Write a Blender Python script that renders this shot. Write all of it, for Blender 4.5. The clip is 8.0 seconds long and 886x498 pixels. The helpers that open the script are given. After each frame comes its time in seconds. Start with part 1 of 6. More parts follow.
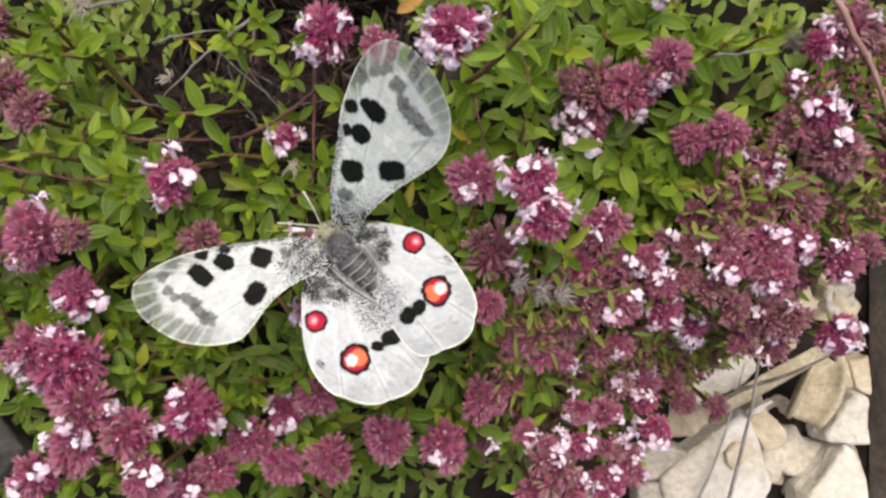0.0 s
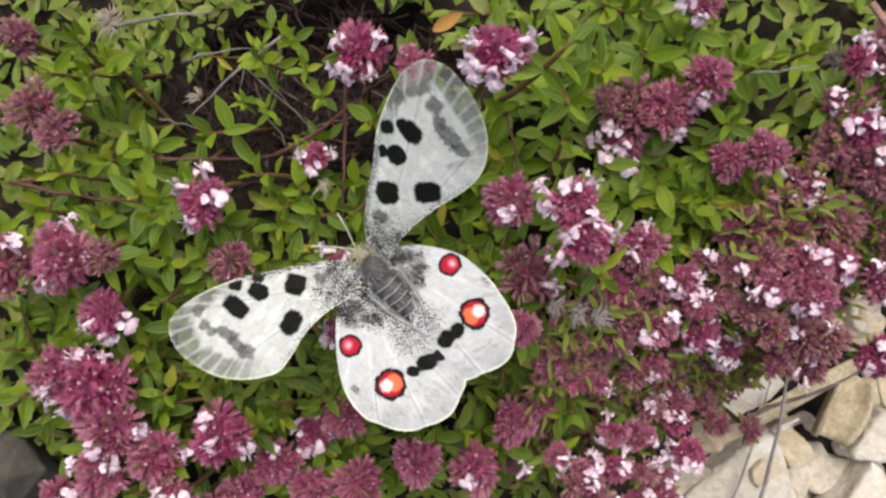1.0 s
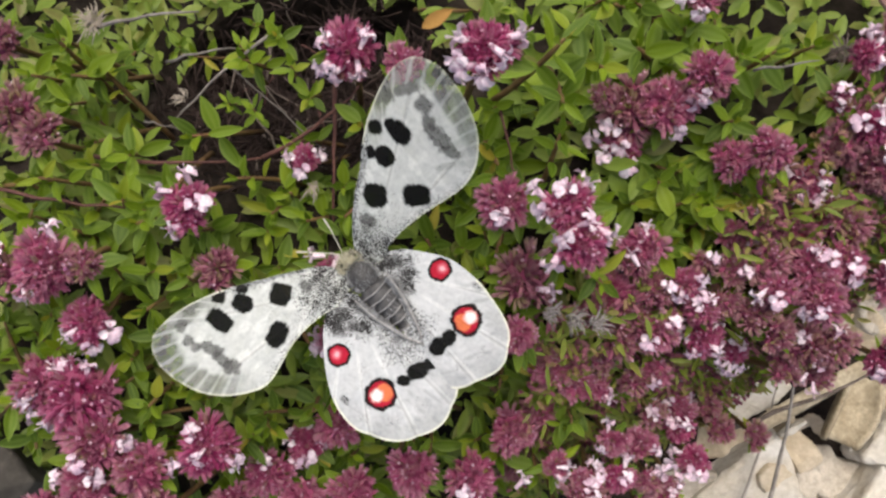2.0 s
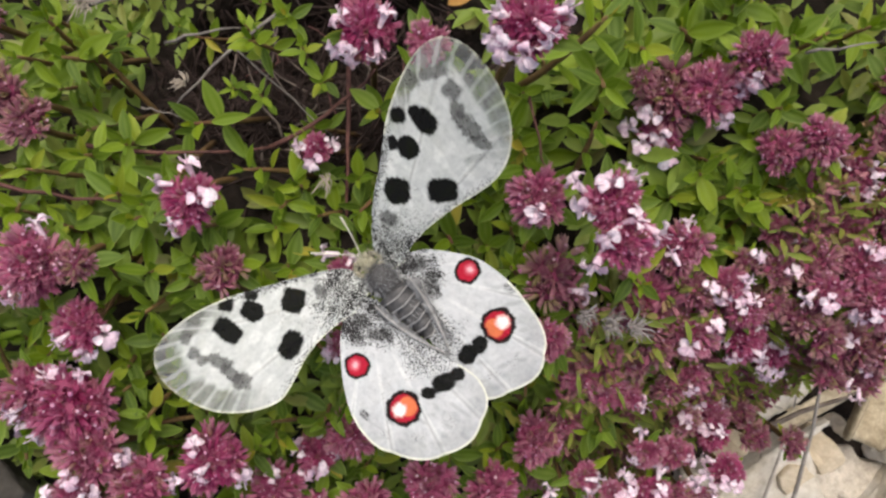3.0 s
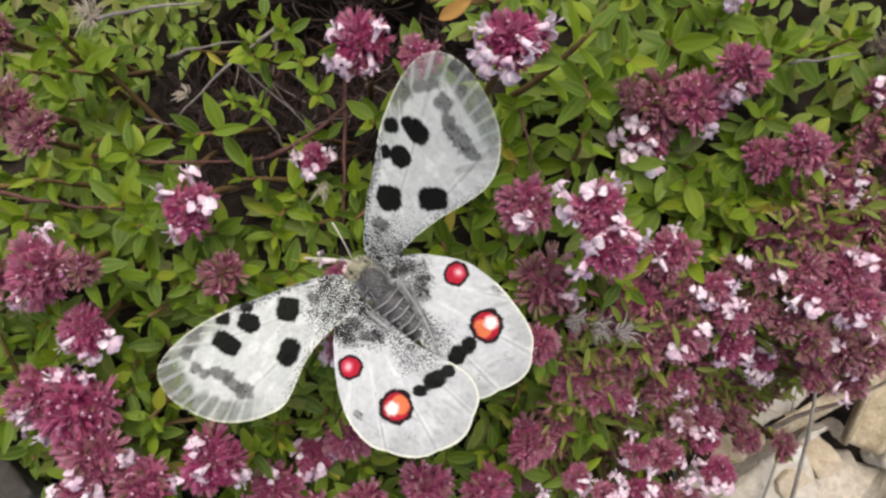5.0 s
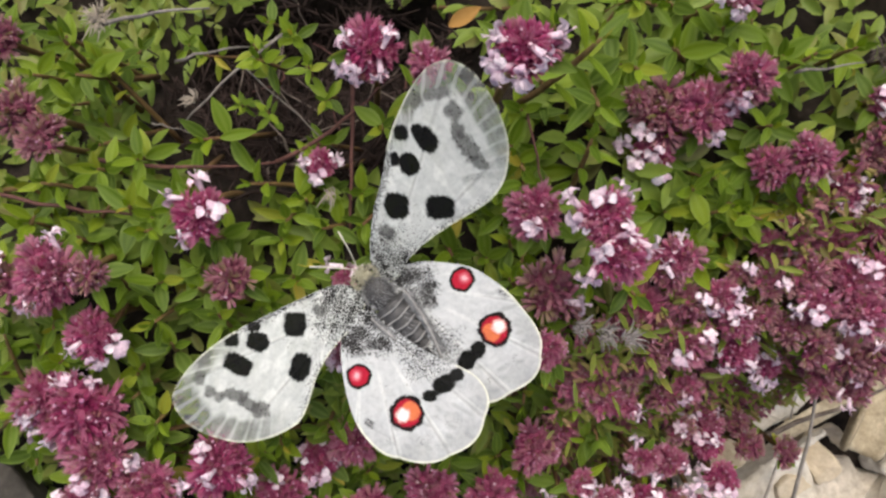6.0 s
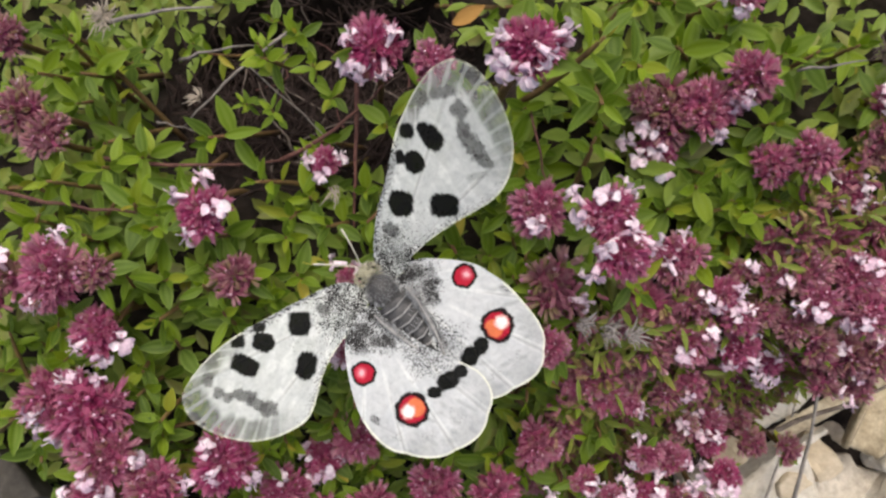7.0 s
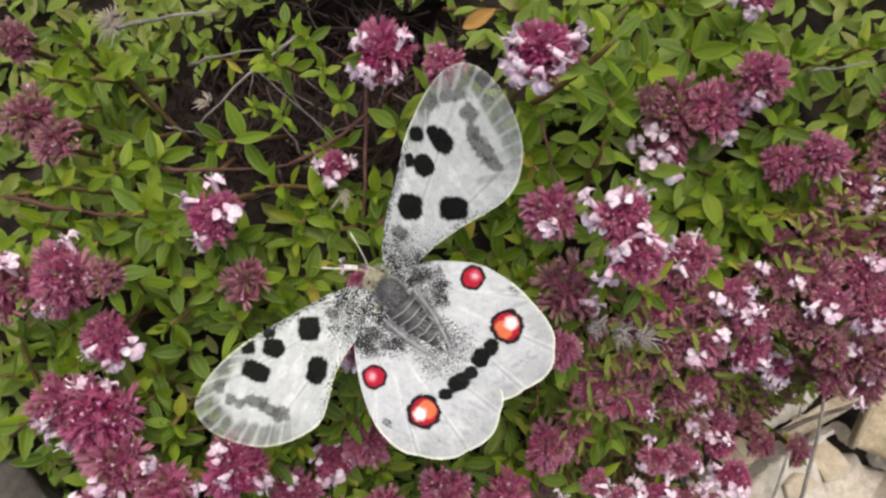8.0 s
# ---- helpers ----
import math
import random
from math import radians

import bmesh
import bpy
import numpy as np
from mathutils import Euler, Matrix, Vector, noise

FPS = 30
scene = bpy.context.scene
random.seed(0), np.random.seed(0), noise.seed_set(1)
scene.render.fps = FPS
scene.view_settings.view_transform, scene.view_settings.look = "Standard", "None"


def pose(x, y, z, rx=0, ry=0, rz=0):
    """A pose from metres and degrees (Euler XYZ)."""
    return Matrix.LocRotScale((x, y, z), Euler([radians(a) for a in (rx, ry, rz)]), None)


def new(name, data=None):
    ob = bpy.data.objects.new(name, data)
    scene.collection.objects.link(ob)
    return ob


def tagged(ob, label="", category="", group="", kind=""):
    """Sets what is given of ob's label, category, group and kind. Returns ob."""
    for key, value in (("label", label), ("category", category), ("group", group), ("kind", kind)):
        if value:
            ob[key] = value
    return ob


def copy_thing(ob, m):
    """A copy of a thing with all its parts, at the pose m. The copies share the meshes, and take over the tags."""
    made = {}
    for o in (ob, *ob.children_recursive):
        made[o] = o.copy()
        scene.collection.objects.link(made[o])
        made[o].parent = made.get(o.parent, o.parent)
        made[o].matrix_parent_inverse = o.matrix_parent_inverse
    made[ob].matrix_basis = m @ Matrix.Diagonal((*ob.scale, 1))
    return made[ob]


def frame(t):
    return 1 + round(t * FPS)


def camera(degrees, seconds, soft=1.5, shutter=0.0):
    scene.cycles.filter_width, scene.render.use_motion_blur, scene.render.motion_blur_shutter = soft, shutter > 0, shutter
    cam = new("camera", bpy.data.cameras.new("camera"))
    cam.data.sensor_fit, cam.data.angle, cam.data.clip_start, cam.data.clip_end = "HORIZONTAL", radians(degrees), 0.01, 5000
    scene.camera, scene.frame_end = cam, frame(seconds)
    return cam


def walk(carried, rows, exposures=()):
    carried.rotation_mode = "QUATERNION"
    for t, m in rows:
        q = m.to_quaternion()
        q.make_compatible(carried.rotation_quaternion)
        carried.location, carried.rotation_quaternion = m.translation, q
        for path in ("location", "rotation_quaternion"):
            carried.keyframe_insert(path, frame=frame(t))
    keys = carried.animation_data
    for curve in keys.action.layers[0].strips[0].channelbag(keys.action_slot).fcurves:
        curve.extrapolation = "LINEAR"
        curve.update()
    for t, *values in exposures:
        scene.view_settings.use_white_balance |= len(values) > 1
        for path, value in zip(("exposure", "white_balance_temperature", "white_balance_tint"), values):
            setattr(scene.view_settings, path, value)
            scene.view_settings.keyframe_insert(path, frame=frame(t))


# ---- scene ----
# ---- camera ----
cam = camera(60.0, 8.0, soft=2.6)
PATH = [
    (0.0, pose(0.00000, 0.00000, 0.30000, 0.000, -0.000, 0.000)),
    (0.5, pose(-0.00576, 0.00231, 0.29862, 0.478, 0.287, -0.144)),
    (0.7, pose(-0.00637, 0.00283, 0.29723, 0.527, 0.445, -0.049)),
    (0.8, pose(-0.00606, 0.00284, 0.29723, 0.521, 0.539, -0.043)),
    (1.0, pose(-0.00546, 0.00267, 0.29726, 0.581, 0.473, -0.020)),
    (1.2, pose(-0.00398, 0.00303, 0.29671, 0.436, 0.842, -0.076)),
    (2.3, pose(-0.00292, 0.00399, 0.28768, 0.609, 0.940, -0.562)),
    (2.5, pose(-0.00571, 0.00498, 0.28361, 0.359, 0.616, -0.620)),
    (3.0, pose(-0.00845, 0.00526, 0.28075, -0.241, 0.510, -0.408)),
    (3.5, pose(-0.00672, 0.00488, 0.28228, -0.248, 0.492, -0.226)),
    (4.0, pose(-0.00604, 0.00493, 0.28335, -0.009, 0.643, -0.391)),
    (4.5, pose(-0.00631, 0.00481, 0.28443, 0.246, 0.621, -0.616)),
    (4.7, pose(-0.00573, 0.00515, 0.28457, 0.188, 1.030, -0.582)),
    (5.8, pose(-0.00653, 0.00523, 0.28512, 0.616, 1.127, -0.270)),
    (6.0, pose(-0.00801, 0.00565, 0.28509, 0.521, 0.703, -0.255)),
    (6.5, pose(-0.00736, 0.00548, 0.28539, 0.448, 0.765, -0.181)),
    (7.0, pose(-0.00867, 0.00538, 0.28557, 0.458, 0.721, -0.282)),
    (7.5, pose(-0.00885, 0.00560, 0.28583, 0.476, 0.729, -0.458)),
    (8.0, pose(-0.01056, 0.00568, 0.28572, 0.585, 0.731, -0.606)),
]
walk(cam, PATH, [(0.0, 0.18), (1.0, 0.08), (2.5, 0.0), (8.0, -0.03)])

# ---- light: bright thin overcast, sun high behind the haze ----
SUN_UP, SUN_ROUND = 66.0, 5.0
world = bpy.data.worlds.new("sky")
scene.world = world
world.use_nodes = True
sky = world.node_tree.nodes.new("ShaderNodeTexSky")
sky.sky_type, sky.sun_disc = "NISHITA", False
sky.dust_density, sky.ozone_density = 6.0, 0.3
sky.sun_elevation, sky.sun_rotation = radians(SUN_UP), radians(SUN_ROUND)
back = world.node_tree.nodes["Background"]
back.inputs["Strength"].default_value = 0.15
world.node_tree.links.new(sky.outputs[0], back.inputs["Color"])
sun = new("sun", bpy.data.lights.new("sun", "SUN"))
sun.data.energy, sun.data.angle, sun.data.color = 2.75, radians(50), (1.0, 0.975, 0.90)
sun.matrix_world = pose(0, 0, 1, 90 - SUN_UP, 0, 180 - SUN_ROUND)


# ---- materials ----
def material(name, rough=0.6, spec=0.3):
    m = bpy.data.materials.new(name)
    m.use_nodes = True
    n = m.node_tree.nodes
    b = n["Principled BSDF"]
    b.inputs["Roughness"].default_value = rough
    b.inputs["Specular IOR Level"].default_value = spec
    return m, n, m.node_tree.links, b


def ramp(n, stops, interpolation="LINEAR"):
    r = n.new("ShaderNodeValToRGB")
    r.color_ramp.interpolation = interpolation
    e = r.color_ramp.elements
    while len(e) < len(stops):
        e.new(0.5)
    for item, (at, colour) in zip(e, stops):
        item.position, item.color = at, (*colour, 1)
    return r


def noise_node(n, l, scale, detail=4.0, rough=0.6):
    c = n.new("ShaderNodeTexCoord")
    t = n.new("ShaderNodeTexNoise")
    t.inputs["Scale"].default_value, t.inputs["Detail"].default_value, t.inputs["Roughness"].default_value = scale, detail, rough
    l.new(c.outputs["Object"], t.inputs["Vector"])
    return t


def mix_colour(n, l, a, b, factor, blend="MIX"):
    m = n.new("ShaderNodeMix")
    m.data_type, m.blend_type = "RGBA", blend
    for value, socket in ((factor, m.inputs[0]), (a, m.inputs[6]), (b, m.inputs[7])):
        if isinstance(value, (int, float)):
            socket.default_value = value
        elif isinstance(value, tuple):
            socket.default_value = (*value, 1)
        else:
            l.new(value, socket)
    return m.outputs[2]


def bump(n, l, b, height, strength, distance):
    k = n.new("ShaderNodeBump")
    k.inputs["Strength"].default_value, k.inputs["Distance"].default_value = strength, distance
    l.new(height, k.inputs["Height"])
    l.new(k.outputs[0], b.inputs["Normal"])


def grained(name, stops, scale, rough=0.85, spec=0.2, relief=0.4, depth=0.0005, fine=6.0, speckle=0.8):
    """A rough natural surface: large stains, fine grain and relief."""
    m, n, l, b = material(name, rough, spec)
    big = noise_node(n, l, scale, 5.0)
    small = noise_node(n, l, scale * fine, 6.0, 0.7)
    r = ramp(n, stops)
    l.new(big.outputs[0], r.inputs[0])
    g = ramp(n, [(0.3, (0.55, 0.55, 0.55)), (0.7, (1.25, 1.25, 1.25))])
    l.new(small.outputs[0], g.inputs[0])
    l.new(mix_colour(n, l, r.outputs[0], g.outputs[0], speckle, "MULTIPLY"), b.inputs["Base Color"])
    bump(n, l, b, small.outputs[0], relief, depth)
    return m


def leaf_material(name, stops, through_colour, random_from="object"):
    m, n, l, b = material(name, 0.48, 0.3)
    if random_from == "object":
        rnd = n.new("ShaderNodeObjectInfo").outputs["Random"]
    else:
        rnd = n.new("ShaderNodeNewGeometry").outputs["Random Per Island"]
    r = ramp(n, stops)
    l.new(rnd, r.inputs[0])
    t = noise_node(n, l, 900.0, 4.0)
    g = ramp(n, [(0.3, (0.80, 0.82, 0.8)), (0.7, (1.14, 1.12, 1.08))])
    l.new(t.outputs[0], g.inputs[0])
    colour = mix_colour(n, l, r.outputs[0], g.outputs[0], 1.0, "MULTIPLY")
    # pale midrib and margin, stored on the blade
    rib = n.new("ShaderNodeAttribute")
    rib.attribute_name = "rib"
    colour = mix_colour(n, l, colour, (0.30, 0.40, 0.09), rib.outputs["Fac"])
    l.new(colour, b.inputs["Base Color"])
    bump(n, l, b, t.outputs[0], 0.25, 0.0003)
    tr = n.new("ShaderNodeBsdfTranslucent")
    l.new(mix_colour(n, l, colour, through_colour, 1.0, "MULTIPLY"), tr.inputs["Color"])
    mx = n.new("ShaderNodeMixShader")
    mx.inputs[0].default_value = 0.36
    l.new(b.outputs[0], mx.inputs[1])
    l.new(tr.outputs[0], mx.inputs[2])
    l.new(mx.outputs[0], n["Material Output"].inputs["Surface"])
    return m


def petal_material(name, stops, see=0.25, rough=0.6, tip=None):
    m, n, l, b = material(name, rough, 0.25)
    add, whole = n.new("ShaderNodeMath"), n.new("ShaderNodeMath")
    add.operation, whole.operation = "ADD", "FRACT"
    l.new(n.new("ShaderNodeNewGeometry").outputs["Random Per Island"], add.inputs[0])
    l.new(n.new("ShaderNodeObjectInfo").outputs["Random"], add.inputs[1])
    l.new(add.outputs[0], whole.inputs[0])
    r = ramp(n, stops)
    l.new(whole.outputs[0], r.inputs[0])
    t = noise_node(n, l, 1500.0, 3.0)
    g = ramp(n, [(0.3, (0.7, 0.66, 0.7)), (0.7, (1.2, 1.2, 1.2))])
    l.new(t.outputs[0], g.inputs[0])
    colour = mix_colour(n, l, r.outputs[0], g.outputs[0], 1.0, "MULTIPLY")
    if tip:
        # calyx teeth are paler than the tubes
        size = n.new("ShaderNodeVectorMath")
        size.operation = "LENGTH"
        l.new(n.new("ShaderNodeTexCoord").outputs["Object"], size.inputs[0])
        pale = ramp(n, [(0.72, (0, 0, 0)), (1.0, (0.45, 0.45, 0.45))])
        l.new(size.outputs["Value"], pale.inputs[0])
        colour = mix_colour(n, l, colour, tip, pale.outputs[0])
    l.new(colour, b.inputs["Base Color"])
    tr = n.new("ShaderNodeBsdfTranslucent")
    l.new(colour, tr.inputs["Color"])
    mx = n.new("ShaderNodeMixShader")
    mx.inputs[0].default_value = see
    l.new(b.outputs[0], mx.inputs[1])
    l.new(tr.outputs[0], mx.inputs[2])
    l.new(mx.outputs[0], n["Material Output"].inputs["Surface"])
    return m


def wing_material():
    """Scaled membrane: the pattern lies on the wing; dark scales are strewn where it is dusted; the margin is half clear."""
    m, n, l, b = material("wing_scales", 0.7, 0.1)
    a = n.new("ShaderNodeAttribute")
    a.attribute_name = "pattern"
    d = n.new("ShaderNodeAttribute")
    d.attribute_name = "dust"
    t = noise_node(n, l, 4000.0, 2.0, 0.6)
    sub = n.new("ShaderNodeMath")
    sub.operation = "SUBTRACT"
    l.new(d.outputs["Fac"], sub.inputs[0])
    l.new(t.outputs[0], sub.inputs[1])
    r = ramp(n, [(0.485, (0, 0, 0)), (0.515, (1, 1, 1))])
    add = n.new("ShaderNodeMath")
    add.operation = "ADD"
    add.inputs[1].default_value = 0.5
    l.new(sub.outputs[0], add.inputs[0])
    l.new(add.outputs[0], r.inputs[0])
    stain = noise_node(n, l, 260.0, 5.0)
    g = ramp(n, [(0.3, (0.86, 0.87, 0.87)), (0.65, (1.02, 1.02, 1.0))])
    l.new(stain.outputs[0], g.inputs[0])
    colour = mix_colour(n, l, a.outputs["Color"], g.outputs[0], 1.0, "MULTIPLY")
    mottle = noise_node(n, l, 1100.0, 6.0, 0.7)
    g2 = ramp(n, [(0.36, (0.87, 0.88, 0.89)), (0.58, (1.04, 1.04, 1.04))])
    l.new(mottle.outputs[0], g2.inputs[0])
    colour = mix_colour(n, l, colour, g2.outputs[0], 1.0, "MULTIPLY")
    colour = mix_colour(n, l, colour, (0.028, 0.027, 0.027), r.outputs[0])
    l.new(colour, b.inputs["Base Color"])
    bump(n, l, b, t.outputs[0], 0.2, 0.0001)
    tr = n.new("ShaderNodeBsdfTranslucent")
    l.new(colour, tr.inputs["Color"])
    mx = n.new("ShaderNodeMixShader")
    mx.inputs[0].default_value = 0.18
    l.new(b.outputs[0], mx.inputs[1])
    l.new(tr.outputs[0], mx.inputs[2])
    clear = n.new("ShaderNodeBsdfTransparent")
    mc = n.new("ShaderNodeMixShader")
    l.new(a.outputs["Alpha"], mc.inputs[0])
    l.new(clear.outputs[0], mc.inputs[1])
    l.new(mx.outputs[0], mc.inputs[2])
    l.new(mc.outputs[0], n["Material Output"].inputs["Surface"])
    return m


GREENS = [(0.0, (0.051, 0.096, 0.003)), (0.3, (0.095, 0.163, 0.004)), (0.6, (0.143, 0.224, 0.005)), (0.85, (0.208, 0.294, 0.007)), (0.965, (0.26, 0.29, 0.020)), (1.0, (0.43, 0.33, 0.04))]
LEAF = leaf_material("thyme_leaf", GREENS, (1.3, 1.4, 0.6))
LEAF_UNDER = leaf_material("thyme_undergrowth", [(0.0, (0.075, 0.122, 0.010)), (0.6, (0.150, 0.212, 0.018)), (0.9, (0.17, 0.15, 0.04)), (1.0, (0.14, 0.09, 0.05))], (1.2, 1.3, 0.6), "island")
LEAF_NARROW = leaf_material("thyme_narrow_leaf", [(0.0, (0.10, 0.12, 0.015)), (0.4, (0.17, 0.20, 0.02)), (0.75, (0.22, 0.20, 0.04)), (1.0, (0.23, 0.14, 0.07))], (1.2, 1.2, 0.6), "island")
STEM = grained("thyme_stem", [(0.3, (0.13, 0.06, 0.035)), (0.7, (0.20, 0.14, 0.05))], 300.0, 0.6)
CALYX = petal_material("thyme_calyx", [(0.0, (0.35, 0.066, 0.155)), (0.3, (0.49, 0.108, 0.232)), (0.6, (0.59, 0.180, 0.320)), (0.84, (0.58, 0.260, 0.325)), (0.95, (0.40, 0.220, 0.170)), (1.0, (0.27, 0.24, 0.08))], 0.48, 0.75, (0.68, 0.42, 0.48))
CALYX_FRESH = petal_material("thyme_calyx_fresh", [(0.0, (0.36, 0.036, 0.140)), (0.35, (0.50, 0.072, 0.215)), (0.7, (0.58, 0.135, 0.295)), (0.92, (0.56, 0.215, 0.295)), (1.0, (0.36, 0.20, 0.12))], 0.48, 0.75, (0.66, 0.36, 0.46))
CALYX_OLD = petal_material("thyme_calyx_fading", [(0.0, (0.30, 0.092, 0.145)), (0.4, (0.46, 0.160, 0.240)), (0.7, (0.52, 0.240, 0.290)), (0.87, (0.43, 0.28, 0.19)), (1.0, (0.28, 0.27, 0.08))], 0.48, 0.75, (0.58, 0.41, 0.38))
SPENT = petal_material("thyme_calyx_spent", [(0.0, (0.25, 0.075, 0.125)), (0.35, (0.41, 0.15, 0.205)), (0.6, (0.44, 0.22, 0.225)), (0.75, (0.38, 0.29, 0.12)), (1.0, (0.21, 0.25, 0.05))], 0.35, 0.8)
HEART = petal_material("thyme_head_core", [(0.0, (0.34, 0.070, 0.15)), (1.0, (0.42, 0.105, 0.20))], 0.4, 0.8)
BUD = petal_material("thyme_bud", [(0.0, (0.52, 0.18, 0.34)), (0.5, (0.66, 0.36, 0.50)), (1.0, (0.78, 0.56, 0.66))])
PETAL = petal_material("thyme_petal", [(0.0, (0.70, 0.50, 0.61)), (0.5, (0.81, 0.65, 0.73)), (1.0, (0.89, 0.80, 0.84))], 0.25)
WING = wing_material()
SOIL = grained("soil", [(0.3, (0.016, 0.012, 0.011)), (0.55, (0.036, 0.027, 0.022)), (0.75, (0.068, 0.053, 0.042))], 90.0, 0.95, 0.1, 1.0, 0.002)
LIMESTONE = grained("limestone", [(0.25, (0.34, 0.27, 0.175)), (0.45, (0.48, 0.40, 0.29)), (0.75, (0.60, 0.53, 0.43))], 45.0, 0.85, 0.2, 0.35, 0.0008, 8.0, 0.4)
GREYSTONE = grained("grey_stone", [(0.3, (0.36, 0.315, 0.26)), (0.7, (0.52, 0.47, 0.40))], 60.0, 0.9, 0.2, 0.5, 0.0008)
DARKSTONE = grained("dark_stone", [(0.3, (0.042, 0.037, 0.032)), (0.7, (0.095, 0.086, 0.075))], 60.0, 0.9, 0.2, 0.5, 0.0008)
TWIG = grained("dry_twig", [(0.3, (0.09, 0.07, 0.058)), (0.7, (0.22, 0.18, 0.155))], 260.0, 0.9, 0.1, 0.5, 0.0002)
GREY_TWIG = grained("pale_grey_twig", [(0.3, (0.12, 0.105, 0.095)), (0.7, (0.29, 0.26, 0.235))], 260.0, 0.9, 0.1, 0.5, 0.0002)
DRY_STALK = grained("dry_grey_stalk", [(0.3, (0.24, 0.21, 0.185)), (0.7, (0.42, 0.38, 0.34))], 260.0, 0.8, 0.1, 0.4, 0.0002)
RED_TWIG = grained("red_brown_twig", [(0.3, (0.07, 0.030, 0.028)), (0.7, (0.16, 0.075, 0.06))], 260.0, 0.7, 0.2, 0.5, 0.0002)
PINK_STALK = grained("pinkish_dry_stem", [(0.3, (0.22, 0.12, 0.10)), (0.7, (0.36, 0.22, 0.19))], 260.0, 0.7, 0.2, 0.4, 0.0002)
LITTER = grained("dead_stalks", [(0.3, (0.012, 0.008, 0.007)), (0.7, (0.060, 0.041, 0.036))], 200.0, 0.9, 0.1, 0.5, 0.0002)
STRAW = grained("straw", [(0.3, (0.30, 0.25, 0.20)), (0.7, (0.48, 0.42, 0.34))], 200.0, 0.7, 0.2, 0.3, 0.0002)
WHITESTONE = grained("white_limestone", [(0.25, (0.40, 0.33, 0.24)), (0.42, (0.52, 0.47, 0.39)), (0.62, (0.60, 0.57, 0.52))], 45.0, 0.85, 0.2, 0.35, 0.0008, 8.0, 0.4)
BARK = grained("dry_bark", [(0.3, (0.30, 0.24, 0.155)), (0.7, (0.54, 0.46, 0.33))], 120.0, 0.8, 0.2, 0.5, 0.0004)
BOARD = grained("weathered_wood", [(0.3, (0.18, 0.15, 0.13)), (0.7, (0.36, 0.32, 0.28))], 60.0, 0.9, 0.1, 0.6, 0.0008)
BROWN_LEAF = grained("withered_leaf", [(0.3, (0.26, 0.13, 0.03)), (0.7, (0.42, 0.24, 0.07))], 500.0, 0.7)
FUR = grained("grey_fur", [(0.3, (0.08, 0.081, 0.084)), (0.7, (0.36, 0.365, 0.375))], 900.0, 0.8, 0.2, 0.3, 0.0001)
FUR_PALE = grained("pale_fur", [(0.3, (0.30, 0.28, 0.19)), (0.7, (0.52, 0.49, 0.37))], 900.0, 0.8, 0.2, 0.3, 0.0001)
CHITIN = grained("grey_chitin", [(0.3, (0.028, 0.027, 0.028)), (0.7, (0.085, 0.082, 0.082))], 700.0, 0.55, 0.4, 0.3, 0.0001)
PALE_RING = grained("pale_ring", [(0.3, (0.22, 0.215, 0.21)), (0.7, (0.42, 0.41, 0.40))], 900.0, 0.7)
EYE_DARK = grained("insect_eye", [(0.3, (0.012, 0.01, 0.01)), (0.7, (0.03, 0.025, 0.022))], 900.0, 0.2, 0.5)
ANTENNA = grained("pale_antenna", [(0.3, (0.55, 0.52, 0.42)), (0.7, (0.74, 0.71, 0.60))], 900.0, 0.6)


# ---- building helpers ----
def mesh_of(bm, name, mats, smooth=True):
    me = bpy.data.meshes.new(name)
    bm.to_mesh(me)
    bm.free()
    for m in mats:
        me.materials.append(m)
    if smooth:
        me.polygons.foreach_set("use_smooth", [True] * len(me.polygons))
    return me


def part(name, bm, mat, parent, label="", smooth=True):
    ob = new(name, mesh_of(bm, name, [mat], smooth))
    ob.parent = parent
    return tagged(ob, label) if label else ob


def thing(name, m, label, category, group="", kind=""):
    ob = new(name)
    ob.empty_display_size = 0.002
    ob.matrix_basis = m
    return tagged(ob, label, category, group, kind)


def tube(bm, points, radii, sides=6):
    """A tapered round tube along points."""
    pts = [Vector(p) for p in points]
    rings = []
    for i, p in enumerate(pts):
        d = (pts[min(i + 1, len(pts) - 1)] - pts[max(i - 1, 0)]).normalized()
        a = d.cross(Vector((0.31, 0.2, 0.93))).normalized()
        b = d.cross(a)
        rings.append([bm.verts.new(p + radii[i] * (math.cos(k) * a + math.sin(k) * b)) for k in (2 * math.pi * j / sides for j in range(sides))])
    for r0, r1 in zip(rings, rings[1:]):
        for j in range(sides):
            bm.faces.new((r0[j], r0[(j + 1) % sides], r1[(j + 1) % sides], r1[j]))
    bm.faces.new(rings[0][::-1])
    bm.faces.new(rings[-1])


def bent(a, b, sag, steps=7, wobble=0.0, rng=random):
    """Points from a to b, bowed by sag and a little crooked."""
    a, b, sag = Vector(a), Vector(b), Vector(sag)
    out = []
    for i in range(steps):
        t = i / (steps - 1)
        j = Vector([rng.uniform(-wobble, wobble) for _ in range(3)]) if 0 < i < steps - 1 else Vector()
        out.append(a.lerp(b, t) + sag * (4 * t * (1 - t)) + j)
    return out


# ---- the lie of the land ----
def canopy(x, y):
    """Height of the cushion's leafy top."""
    x, y = min(max(x, -0.085), 0.085), min(max(y, -0.052), 0.052)
    return 0.1554 + -0.156 * x + 0.435 * y + -2.86 * x * x + 5.83 * x * y + -13.45 * y * y


def edge(x, y):
    """How far a place lies outside the brow of the bank."""
    return max((x - 0.070) * 0.653 - (y + 0.046) * 0.758, x - 0.095 - 0.9 * max(y + 0.008, 0.0))


